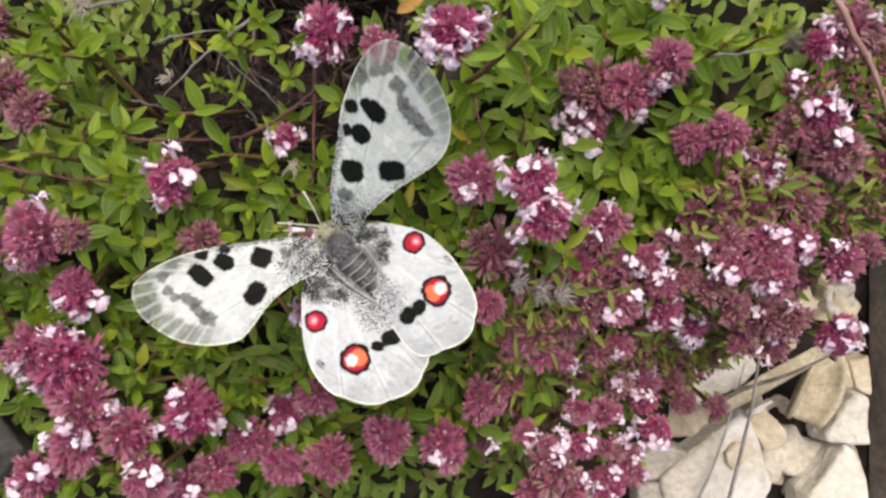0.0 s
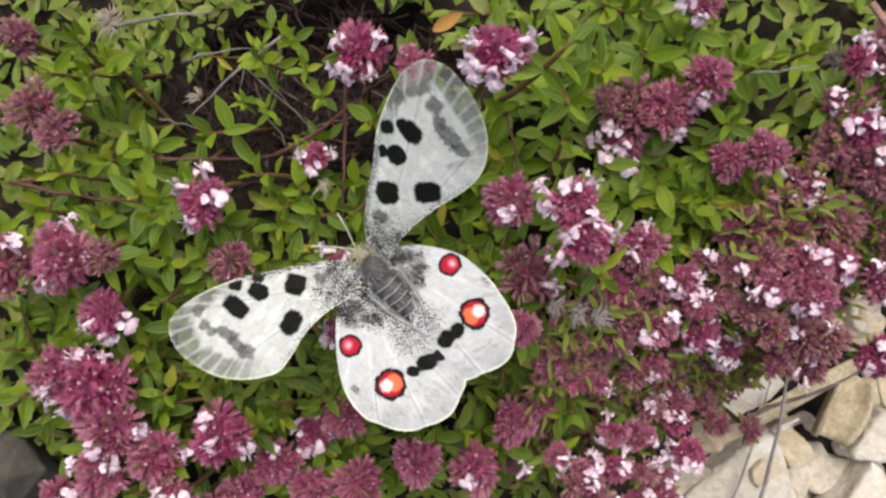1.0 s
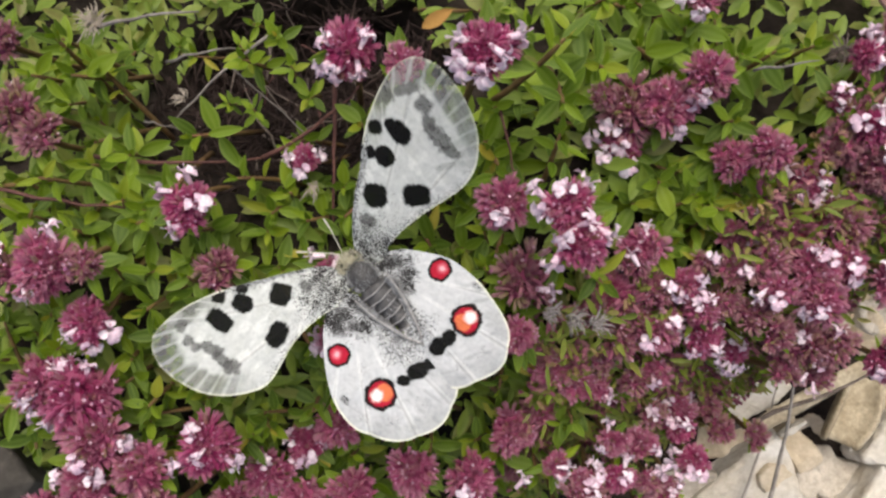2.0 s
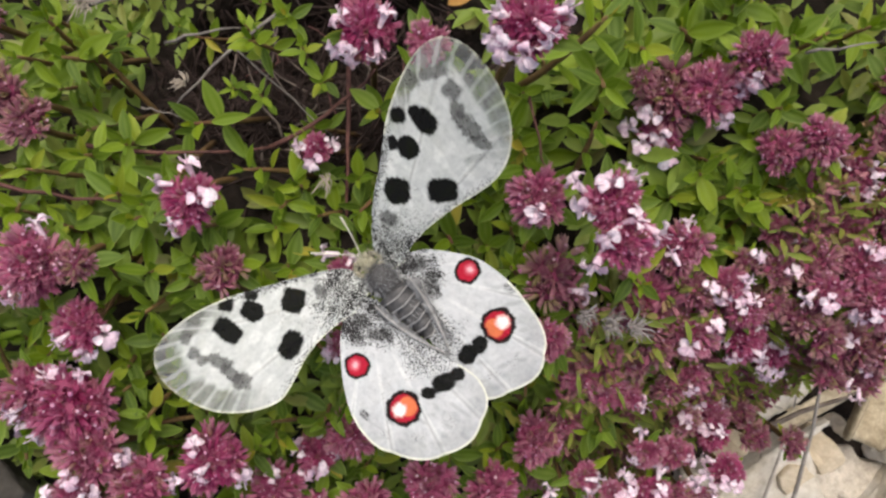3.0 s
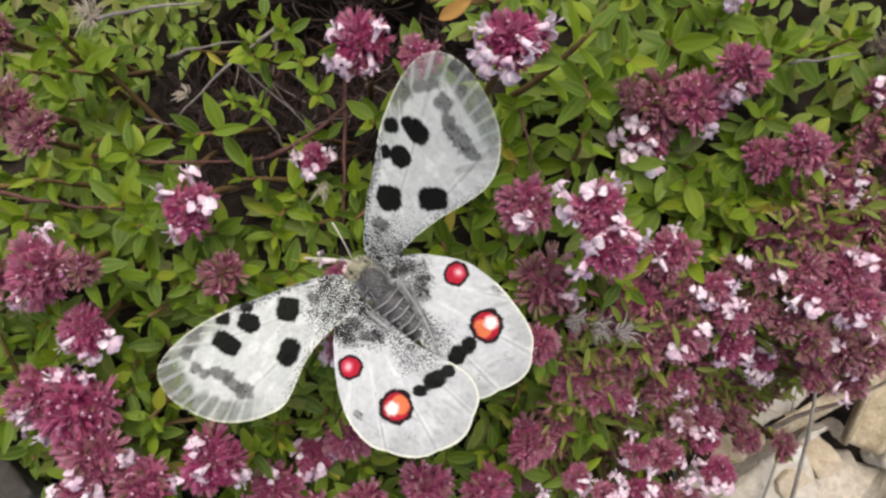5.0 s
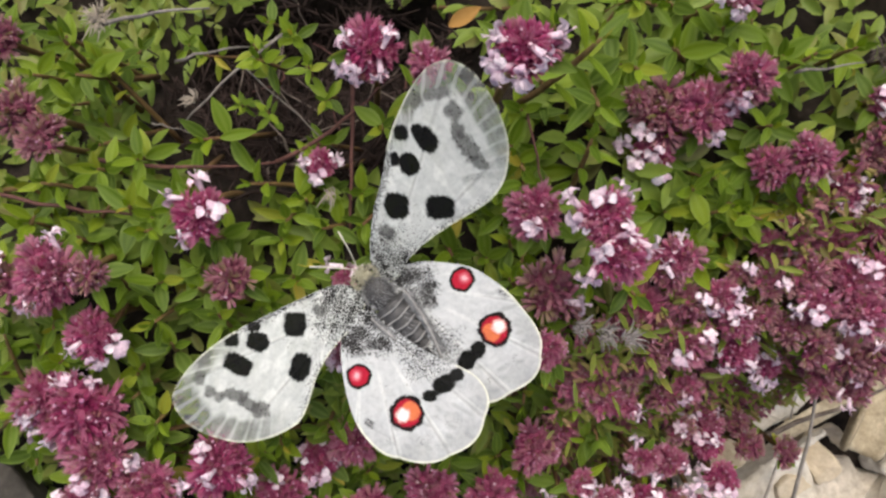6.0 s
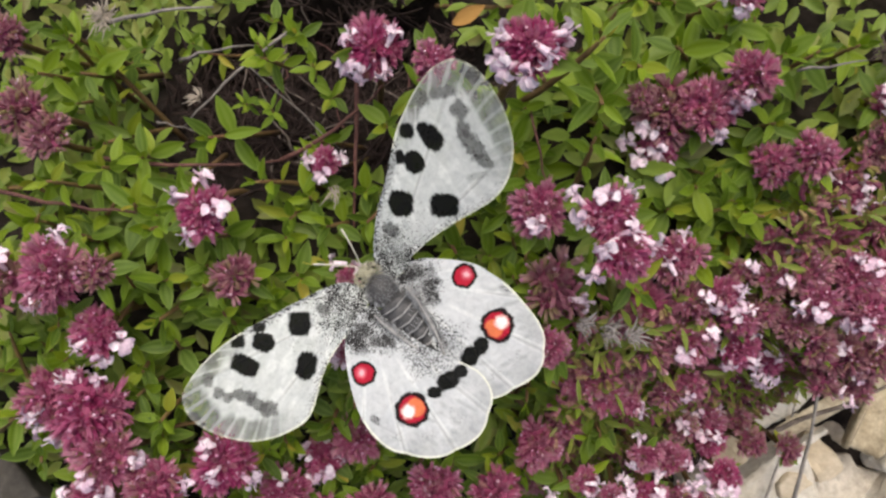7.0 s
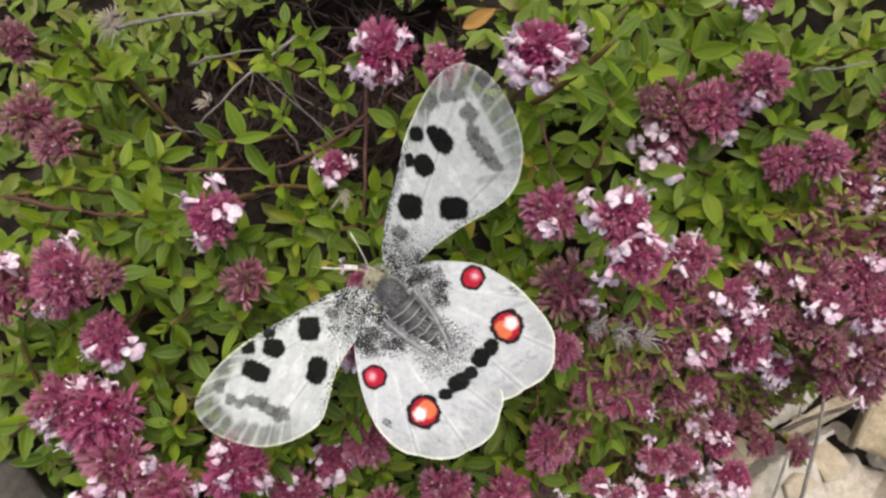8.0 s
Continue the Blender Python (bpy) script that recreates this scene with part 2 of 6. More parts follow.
def step(a, b, v):
    t = min(max((v - a) / (b - a), 0.0), 1.0)
    return t * t * (3 - 2 * t)


def in_hollow(x, y):
    """The bare twiggy hollow in the cushion."""
    return ((x + 0.040) / 0.035) ** 2 + ((y - 0.044) / 0.0235) ** 2


def soil(x, y):
    inside = canopy(x, y) - 0.027
    fall = step(-0.012, 0.022, edge(x, y))
    away = step(0.16, 0.5, math.hypot(x, y))
    z = inside * (1 - fall) - 0.012 * fall
    z = z * (1 - away) - 0.012 * away - 0.018 * step(1.35, 0.6, in_hollow(x, y))
    return z + 0.003 * noise.noise((x * 70, y * 70, 0.3)) + 0.0012 * noise.noise((x * 260, y * 260, 0.7))


def build_ground():
    near = np.linspace(-0.26, 0.26, 150)
    far = np.array([0.3, 0.37, 0.5, 0.8, 1.5, 3, 8, 25, 100, 400])
    axis = np.concatenate([-far[::-1], near, far])
    n = len(axis)
    verts = [(x, y, soil(x, y)) for y in axis for x in axis]
    faces = [(j * n + i, j * n + i + 1, (j + 1) * n + i + 1, (j + 1) * n + i) for j in range(n - 1) for i in range(n - 1)]
    me = bpy.data.meshes.new("ground")
    me.from_pydata(verts, [], faces)
    me.materials.append(SOIL)
    me.polygons.foreach_set("use_smooth", [True] * len(me.polygons))
    tagged(new("ground", me), "dark crumbly brown soil of a low bank under thyme", "ground", kind="structure")


build_ground()


# per head: x, y, z of its middle, radius, places of open florets from its middle, all in millimetres
HEADS_WEST_NEAR = [
    (-51.5, 13.0, 153.3, 4.5, [(0.1, 5.7), (-4.8, 2.9), (-2.3, -4.0), (2.7, 0.1)]),
    (-79.2, 2.3, 150.8, 6.0, [(1.6, 6.8), (-2.0, -5.1)]),
    (-90.6, 0.9, 148.2, 5.5, [(1.9, 3.9)]),
    (-71.8, 2.6, 151.8, 3.1, []),
    (-73.5, -8.5, 145.2, 4.5, [(-2.9, -2.3), (4.5, -1.3), (0.7, -4.6)]),
    (-76.2, -22.8, 143.5, 6.8, [(-3.4, 5.5), (-0.7, 6.5), (2.8, 5.7), (-5.6, -5.1), (-8.4, -3.3)]),
    (-83.6, -20.2, 144.4, 5.5, [(-0.6, -2.7)]),
    (-73.8, -31.5, 143.0, 5.7, [(-1.3, -3.1), (6.7, -0.4)]),
    (-52.2, -33.5, 141.4, 5.7, [(-1.3, 3.4), (-5.6, -3.1), (6.0, -2.9), (-0.0, -0.7)]),
    (-48.0, 1.6, 147.0, 4.0, []),
]
HEADS_WEST_REST = [
    (-82.0, 27.7, 147.5, 4.0, []),
    (-88.0, 32.3, 146.4, 4.4, []),
    (-65.6, -38.2, 141.0, 5.6, [(-2.4, 5.3)]),
    (-75.4, -41.0, 142.2, 5.3, [(-5.3, 1.5), (2.8, 2.5)]),
    (-36.3, -37.8, 120.7, 4.4, [(-3.2, 1.6), (4.0, 0.7), (0.3, -2.5), (-0.3, 4.5), (-1.7, -3.3)]),
    (-29.0, -33.2, 124.2, 4.8, []),
    (-44.2, -43.8, 124.3, 5.1, [(0.2, 3.5)]),
    (-36.6, -49.5, 122.3, 4.9, []),
    (-25.9, -48.4, 123.8, 5.2, []),
    (-93.6, 47.2, 141.4, 3.6, [(2.9, -10.1)]),
    (-62.0, -47.5, 140.0, 5.0, [(-1.5, 2.5), (2.5, 1.5)]),
    (-84.0, -47.0, 141.0, 5.0, [(-2.0, -1.0), (2.0, 2.0)]),
    (-51.0, -50.5, 126.0, 4.8, []),
    (-57.0, -53.2, 130.0, 4.8, [(-2.0, 2.0), (2.4, 0.6)]),
]
HEADS_WEST = HEADS_WEST_NEAR + HEADS_WEST_REST
HEADS_MIDDLE_NEAR = [
    (-32.8, 23.1, 139.0, 2.8, [(-2.8, 0.5), (-0.2, -2.2), (2.6, 1.0)]),
    (-21.9, 41.0, 153.6, 5.1, [(-3.7, 1.0), (-4.6, -3.4), (-2.4, -4.3), (3.4, 1.6), (2.0, -4.4)]),
    (-11.7, 36.7, 159.0, 3.6, []),
    (1.8, 33.0, 184.1, 4.0, [(-3.9, 1.0), (-3.4, -3.2), (-0.8, -4.1), (2.0, -1.9), (4.5, 1.3), (-4.5, -1.8)]),
    (-28.1, 1.6, 141.7, 2.2, [(-2.8, 2.3), (1.9, 1.4)]),
]
HEADS_MIDDLE_REST = [
    (-27.1, -12.7, 139.2, 3.4, [(-2.9, -2.0), (-3.3, 0.7)]),
    (-12.6, -42.7, 127.9, 5.2, []),
    (0.5, -45.0, 122.8, 5.6, [(11.1, 0.0), (-1.2, -1.5)]),
    (8.9, -35.5, 119.3, 5.2, []),
    (9.0, -11.5, 146.1, 3.3, []),
]
HEADS_MIDDLE = HEADS_MIDDLE_NEAR + HEADS_MIDDLE_REST
HEADS_NORTH_EAST_NEAR = [
    (5.6, 12.8, 159.9, 4.3, [(-1.0, -2.3)]),
    (15.6, 11.4, 167.2, 4.1, [(-5.6, 2.8), (-0.7, 2.8), (2.6, 3.7), (-4.1, -1.1)]),
    (17.3, 6.0, 166.8, 4.4, [(-2.8, 0.4), (4.6, 0.8), (0.9, 2.8), (-4.4, -3.7)]),
    (31.4, 31.5, 144.1, 5.5, [(-4.3, -3.7)]),
    (37.1, 31.5, 146.6, 5.2, [(4.0, 0.4), (1.7, -4.9)]),
    (29.8, 24.9, 140.9, 3.6, [(-5.8, 1.6), (-3.4, -1.4), (1.2, -3.6), (-0.6, -0.6)]),
    (43.9, 36.5, 151.6, 4.8, [(-1.5, -4.3)]),
    (24.4, 33.0, 150.8, 2.3, []),
]
HEADS_NORTH_EAST_REST = [
    (57.0, 23.0, 146.1, 4.1, []),
    (51.3, 22.1, 142.3, 4.0, []),
    (70.0, 18.7, 131.3, 4.2, [(-3.1, 1.5), (-2.1, -3.4), (1.6, -3.4), (4.0, -3.9), (1.9, 0.4)]),
    (86.6, 46.6, 138.0, 5.2, [(2.4, 1.2)]),
    (79.5, 43.5, 138.0, 3.4, [(0.0, 4.0), (2.0, 2.4), (2.3, -2.2)]),
    (74.1, 34.7, 137.0, 2.5, [(0.3, -1.6), (0.6, 1.2)]),
    (75.4, 25.0, 136.0, 4.2, []),
    (83.6, 20.5, 135.0, 5.3, [(-0.5, 2.2)]),
    (79.6, 28.6, 139.0, 3.8, [(-2.8, 0.2), (0.6, 0.6), (3.2, -0.3), (1.4, 3.4)]),
    (43.3, 50.4, 152.0, 2.9, [(-1.5, -3.0), (-3.9, -0.1)]),
]
HEADS_NORTH_EAST = HEADS_NORTH_EAST_NEAR + HEADS_NORTH_EAST_REST
HEADS_EAST_A = [
    (53.6, 7.1, 135.0, 3.1, [(4.0, -1.2)]),
    (65.6, 11.2, 126.6, 3.7, [(-4.8, 1.4)]),
    (67.5, 7.3, 131.0, 3.8, []),
    (74.9, 11.7, 130.8, 4.5, [(-5.5, 4.1), (-2.2, 4.3), (1.1, 3.5), (-6.0, 8.4)]),
    (78.2, 9.7, 132.8, 4.2, []),
    (59.6, 1.6, 137.6, 4.3, []),
    (68.7, 0.4, 137.1, 5.0, [(-0.6, 3.8), (1.4, 2.0)]),
    (76.1, 1.6, 134.5, 4.4, [(0.1, -0.2), (0.4, -3.4)]),
    (59.9, -3.8, 141.1, 3.6, [(-4.3, -0.9), (-1.1, -1.2)]),
    (69.4, -5.7, 139.2, 4.5, [(-3.7, -2.6), (-1.6, -1.7)]),
    (42.9, -2.3, 138.4, 3.4, [(2.2, 0.9), (-1.5, -2.4)]),
    (45.9, -7.5, 137.2, 3.5, [(-1.0, 1.2), (1.2, 2.3)]),
]
HEADS_EAST_B = [
    (37.5, -11.4, 135.0, 4.6, [(-1.8, -1.9), (2.4, 1.3)]),
    (48.6, -13.3, 130.7, 4.1, [(-4.9, 2.4), (-4.4, -0.1), (2.3, 2.7), (1.3, 3.8), (-2.2, -3.4), (1.9, -2.4), (2.6, -4.2)]),
    (58.3, -17.3, 120.3, 3.4, [(-0.4, 2.5), (1.0, 0.8), (-2.6, -3.9), (0.5, -4.0), (-1.1, -5.1)]),
    (39.6, -21.4, 127.6, 3.2, [(-1.1, -1.7)]),
    (49.9, -31.3, 102.0, 4.0, [(-1.7, -0.1), (1.8, 6.6), (2.5, 2.7), (3.9, -0.1), (-5.4, 0.2)]),
    (51.8, -35.0, 103.5, 3.5, []),
    (50.4, -38.1, 106.7, 3.9, [(-1.8, 2.2), (0.5, 1.4), (-3.6, 3.0)]),
    (38.3, -38.5, 119.8, 3.6, [(2.3, -0.5)]),
    (30.8, -36.1, 126.2, 3.3, [(-2.9, -1.4), (-1.3, 3.8)]),
]
HEADS_EAST_C = [
    (30.3, -55.9, 118.0, 4.4, [(-2.5, 2.0), (3.0, 1.5)]),
    (39.0, -56.4, 116.0, 4.0, [(2.0, 3.0), (-2.8, 0.5), (1.0, -2.5)]),
    (45.2, -53.4, 114.0, 3.8, [(0.5, 2.8), (3.4, -0.8)]),
    (21.0, -57.0, 120.0, 4.5, []),
    (52.6, -45.0, 110.3, 3.5, [(0.8, -2.5), (-4.9, 2.7), (-0.9, -1.7)]),
    (31.8, -44.0, 125.5, 3.5, [(1.4, 4.0), (0.7, 0.4), (-3.9, 1.9), (-5.5, 3.1)]),
    (24.8, -45.6, 125.6, 3.3, [(1.5, 1.5), (0.3, 0.1)]),
    (18.6, -41.9, 124.2, 2.8, [(1.0, -2.9), (2.2, -0.1)]),
    (22.2, -23.4, 128.4, 4.1, []),
    (17.2, -20.1, 132.8, 3.6, []),
    (26.3, -24.8, 128.4, 3.2, [(2.6, -1.5)]),
    (86.0, -2.6, 134.5, 4.6, [(-1.8, 3.2), (-0.9, -3.3)]),
    (88.8, -19.2, 127.2, 4.6, [(-0.1, 2.2), (2.9, 2.0), (0.6, -1.5), (3.0, -1.9), (-3.4, -2.3)]),
]
HEADS_EAST = HEADS_EAST_A + HEADS_EAST_B + HEADS_EAST_C
HEADS_EAST_LOOSE_A = [
    (10.1, -0.4, 143.9, 5.2, [(4.9, -2.6)]),
    (52.6, 0.4, 137.2, 3.3, [(1.1, -0.5)]),
    (46.5, 1.8, 137.8, 2.2, [(1.2, 1.2)]),
    (32.3, 1.8, 142.7, 3.1, [(-1.5, 1.8), (1.2, 4.8), (1.5, 7.2)]),
    (36.4, -3.7, 139.0, 3.6, [(1.8, 1.2)]),
    (30.4, -8.0, 137.4, 4.1, []),
    (30.8, -13.6, 135.6, 3.7, []),
    (57.3, -25.0, 99.5, 3.3, [(0.1, 1.2)]),
    (57.2, -8.3, 137.5, 3.7, []),
    (51.1, -6.4, 136.6, 3.0, []),
    (71.9, -16.2, 127.1, 4.4, [(-2.2, 2.2)]),
    (62.0, -12.8, 136.2, 3.5, []),
    (77.3, -15.9, 128.1, 4.1, [(-0.1, 3.4)]),
    (76.5, -21.9, 122.6, 3.8, [(-4.5, -2.0), (-2.0, -4.4), (-1.6, 1.5)]),
    (67.9, -21.4, 124.7, 3.5, []),
    (34.9, -23.6, 127.9, 3.2, []),
]
HEADS_EAST_LOOSE_B = [
    (42.3, -33.2, 113.4, 3.0, [(-0.4, 0.4)]),
    (59.3, -34.2, 99.5, 3.3, []),
    (61.6, -39.0, 103.8, 3.5, []),
    (69.2, -40.4, 105.4, 3.2, []),
    (38.7, -46.2, 121.4, 3.1, [(2.5, 2.5), (5.0, 3.8)]),
    (45.4, -49.2, 113.6, 2.8, [(-1.2, 2.4), (2.0, 1.1)]),
    (15.7, -16.8, 134.0, 2.4, []),
    (24.1, -7.8, 136.7, 3.0, []),
    (27.2, -18.3, 132.0, 2.5, []),
    (91.2, 0.1, 134.3, 3.7, []),
    (25.1, -49.9, 126.2, 5.1, [(0.8, 2.8)]),
]
HEADS_EAST_LOOSE = HEADS_EAST_LOOSE_A + HEADS_EAST_LOOSE_B


ALL_HEADS = HEADS_WEST + HEADS_MIDDLE + HEADS_NORTH_EAST + HEADS_EAST + HEADS_EAST_LOOSE


# ---- thyme leaves and sprigs ----
def blade(width, curl, fold, steps=(0.0, 0.1, 0.25, 0.42, 0.6, 0.77, 0.9, 0.97, 1.0), ny=5):
    """One blunt oval leaf blade, unit long along x: verts, faces, rib weights."""
    verts, faces, rib = [], [], []
    for s in steps:
        w = width * max(0.05, math.sin(math.pi * s ** 0.86) ** 0.82 if 0 < s < 1 else 0.05)
        for j in range(ny):
            c = 2 * j / (ny - 1) - 1
            verts.append((s, c * w * 0.5, curl * s * s + fold * c * c * w))
            rib.append(0.30 * (1 - 0.6 * s) if j == ny // 2 else (0.42 if j in (0, ny - 1) else 0.06 * s))
    for i in range(len(steps) - 1):
        for j in range(ny - 1):
            faces.append((i * ny + j, (i + 1) * ny + j, (i + 1) * ny + j + 1, i * ny + j + 1))
    return verts, faces, rib


def leaf_mesh(width, curl, fold):
    v, f, rib = blade(width, curl, fold)
    me = bpy.data.meshes.new("leaf")
    me.from_pydata(v, [], f)
    me.attributes.new("rib", "FLOAT", "POINT").data.foreach_set("value", rib)
    me.materials.append(LEAF)
    me.polygons.foreach_set("use_smooth", [True] * len(me.polygons))
    return me


LEAVES = [leaf_mesh(w, c, f) for w, c, f in ((0.40, -0.10, 0.14), (0.45, -0.18, 0.10), (0.34, 0.05, 0.18), (0.47, -0.12, 0.08), (0.30, -0.05, 0.20), (0.41, 0.08, 0.12), (0.36, -0.22, 0.16))]
SPRIG_HEIGHT = 0.030


def sprig(seed):
    """A thyme shoot: stem with crossed pairs of leaves, densest at the tip."""
    rng = random.Random(seed)
    root = thing("thyme_sprig", Matrix(), "fresh green thyme sprig with paired oval leaves in the cushion", "plant", "thyme sprigs")
    lean = Vector((rng.uniform(-0.004, 0.004), rng.uniform(-0.004, 0.004), 0))
    pts = [lean * (t * t) + Vector((0, 0, SPRIG_HEIGHT * t)) for t in (0, 0.3, 0.6, 0.85, 1.0)]
    bm = bmesh.new()
    tube(bm, pts, [0.0007, 0.00065, 0.0006, 0.0005, 0.0003], 5)
    part("stem", bm, STEM, root, "thin reddish stem")
    nodes = [(1.0, 0.0038, 58), (0.95, 0.0062, 36), (0.86, 0.0076, 20), (0.72, 0.0080, 10), (0.52, 0.0072, 2)]
    for k, (at, length, rise) in enumerate(nodes):
        if k == 4 and rng.random() < 0.5:
            continue
        for side in (0, 180):
            ob = new("leaf", rng.choice(LEAVES))
            ob.parent = root
            size = length * rng.uniform(0.76, 1.08)
            place = lean * (at * at) + Vector((0, 0, SPRIG_HEIGHT * at))
            turn = 90 * (k % 2) + side + rng.uniform(-18, 18)
            ob.matrix_basis = Matrix.Translation(place) @ pose(0, 0, 0, 0, 0, turn) @ pose(0, 0, 0, rng.uniform(-34, 34), -rise + rng.uniform(-34, 18), 0) @ Matrix.Translation((0.0004, 0, 0)) @ Matrix.Scale(size, 4)
    return root


SPRIGS_A = [
    (-38.7, 16.0, 140.4, 5, 1.00),
    (-33.1, 28.2, 139.0, 20, 0.80),
    (-43.4, 22.1, 145.9, 70, 0.90),
    (-49.0, 26.9, 147.5, 50, 1.00),
    (-66.5, 24.6, 143.5, 40, 0.90),
    (-67.0, 15.4, 149.7, 15, 1.00),
    (-76.5, 22.4, 147.4, 60, 0.90),
    (-80.1, 18.4, 150.0, 30, 0.90),
    (-63.2, 13.9, 150.5, 10, 0.90),
    (-58.2, 17.0, 151.5, 80, 1.00),
    (-53.2, 4.1, 145.6, 20, 0.90),
    (-42.7, 42.2, 144.3, 50, 0.72),
    (-77.6, 47.4, 137.7, 80, 1.05),
    (-85.2, 47.6, 140.5, 65, 1.10),
    (-78.4, 38.2, 138.3, 40, 1.10),
    (-85.5, 41.8, 141.0, 10, 1.00),
    (-75.3, 42.5, 135.9, 0, 1.10),
    (-55.8, 44.3, 132.6, 15, 0.60),
]
SPRIGS_B = [
    (-39.1, 12.2, 143.2, 0, 0.90),
    (-31.3, 10.7, 140.8, 45, 0.90),
    (-24.6, 8.5, 143.7, 70, 1.00),
    (-32.4, 4.5, 143.6, 20, 0.90),
    (-39.9, 0.5, 144.5, 40, 0.90),
    (-43.5, 8.6, 145.9, 30, 0.90),
    (-32.0, 17.4, 136.4, 10, 0.90),
    (-25.0, 19.1, 140.3, 30, 0.80),
    (-20.9, 32.0, 157.8, 40, 0.80),
    (-59.6, 9.0, 149.9, 60, 1.00),
    (-56.9, -1.5, 145.3, 70, 1.00),
    (-62.9, 1.6, 146.8, 5, 1.00),
    (-68.1, -1.4, 145.2, 60, 0.90),
    (-53.2, -7.7, 144.2, 40, 0.90),
    (-68.3, -16.0, 142.8, 60, 1.00),
    (-61.8, -10.8, 143.4, 40, 0.90),
    (-71.5, -21.2, 142.5, 70, 0.90),
    (-64.3, -24.6, 141.2, 80, 1.00),
]
SPRIGS_C = [
    (-65.2, -32.2, 140.3, 75, 1.00),
    (-46.7, -34.7, 134.9, 85, 0.80),
    (-41.7, -28.7, 132.7, 20, 0.90),
    (-43.0, -31.0, 132.2, 60, 0.80),
    (-34.2, -24.6, 131.1, 20, 0.90),
    (-24.1, -41.8, 121.9, 20, 0.90),
    (-14.8, 39.8, 165.4, 5, 1.10),
    (-33.8, 38.6, 148.1, 80, 0.60),
    (1.8, 24.0, 171.7, 40, 1.20),
    (7.8, 22.4, 166.0, 80, 1.20),
    (2.9, 18.4, 163.5, 60, 1.10),
    (10.1, 16.8, 161.5, 0, 1.00),
    (16.3, 36.4, 164.4, 20, 1.10),
    (15.9, 30.9, 162.0, 60, 1.10),
    (7.7, 33.2, 179.2, 40, 1.00),
    (23.8, 41.8, 152.9, 60, 1.20),
    (32.0, 44.4, 149.0, 85, 1.20),
    (26.0, 38.4, 149.4, 20, 1.00),
]
SPRIGS_D = [
    (12.3, 38.2, 172.7, 10, 1.00),
    (37.8, 44.3, 149.1, 60, 1.00),
    (42.6, 45.1, 149.4, 30, 1.00),
    (3.8, 27.7, 177.1, 20, 1.10),
    (17.5, 22.4, 152.8, 30, 1.00),
    (23.9, 16.3, 145.5, 10, 0.90),
    (40.8, 19.9, 139.9, 80, 1.00),
    (40.9, 13.6, 139.5, 75, 1.00),
    (46.1, 26.5, 143.8, 50, 1.00),
    (47.0, 11.6, 137.3, 30, 0.90),
    (35.1, 13.6, 139.7, 10, 1.00),
    (37.5, 23.1, 138.9, 60, 0.90),
    (51.3, 30.4, 144.8, 40, 0.90),
    (52.9, 41.6, 148.0, 30, 1.00),
    (58.4, 37.4, 144.5, 60, 1.00),
    (63.8, 44.7, 143.8, 40, 0.90),
    (56.2, 16.9, 136.8, 70, 0.80),
    (23.3, 0.3, 148.0, 45, 1.00),
]
SPRIGS_E = [
    (38.7, 6.3, 139.8, 40, 1.00),
    (-6.3, 9.1, 154.7, 20, 1.00),
    (-1.6, 4.4, 154.3, 30, 1.00),
    (2.8, 7.1, 158.5, 60, 0.90),
    (1.7, 16.8, 162.1, 50, 1.10),
    (-0.3, 20.6, 166.4, 40, 1.10),
    (12.2, -24.7, 124.8, 60, 1.00),
    (23.7, -29.9, 125.0, 15, 1.00),
    (18.0, -25.8, 125.1, 50, 0.80),
    (5.7, -41.6, 118.6, 20, 1.00),
    (12.8, -42.6, 119.2, 50, 1.00),
    (-1.6, -37.4, 120.5, 30, 0.90),
    (18.4, -33.6, 121.9, 60, 0.80),
    (31.5, -24.5, 126.4, 40, 0.80),
    (45.8, -9.2, 131.4, 30, 0.70),
    (63.2, 4.1, 129.6, 60, 0.70),
    (49.5, 18.6, 141.7, 50, 0.90),
    (-7.6, -41.1, 124.4, 10, 1.00),
]
SPRIGS_F = [
    (-41.5, 31.7, 143.3, 60, 0.50),
    (-48.0, 34.9, 140.3, 20, 0.45),
    (-61.3, 47.1, 132.5, 80, 0.50),
    (-29.9, 35.1, 148.2, 30, 0.55),
    (-45.1, 44.8, 141.0, 10, 0.66),
    (-38.3, 48.4, 142.0, 65, 0.62),
    (-41.1, 52.3, 140.0, 50, 0.58),
    (41.0, 14.4, 142.5, 0, 1.00),
    (46.2, 16.5, 142.3, 37, 0.90),
    (47.4, 12.1, 142.1, 74, 0.95),
    (51.6, 14.8, 141.9, 21, 0.85),
    (55.6, 17.4, 142.5, 58, 0.75),
    (56.8, 14.0, 142.3, 5, 0.70),
    (49.7, 8.9, 142.1, 42, 0.80),
    (37.2, 7.1, 141.9, 79, 1.00),
    (42.9, 5.0, 142.5, 26, 1.00),
    (38.9, 19.7, 142.3, 63, 1.00),
    (52.5, 20.6, 142.1, 10, 0.85),
    (60.8, 16.3, 141.9, 47, 0.60),
]


def under_wings(x, y):
    """How high growth may reach beneath the butterfly."""
    if ((x + 0.018) / 0.032) ** 2 + ((y + 0.004) / 0.030) ** 2 < 1:
        return 0.139
    if ((x + 0.003) / 0.017) ** 2 + ((y - 0.026) / 0.030) ** 2 < 1:
        return 0.142
    return 1.0


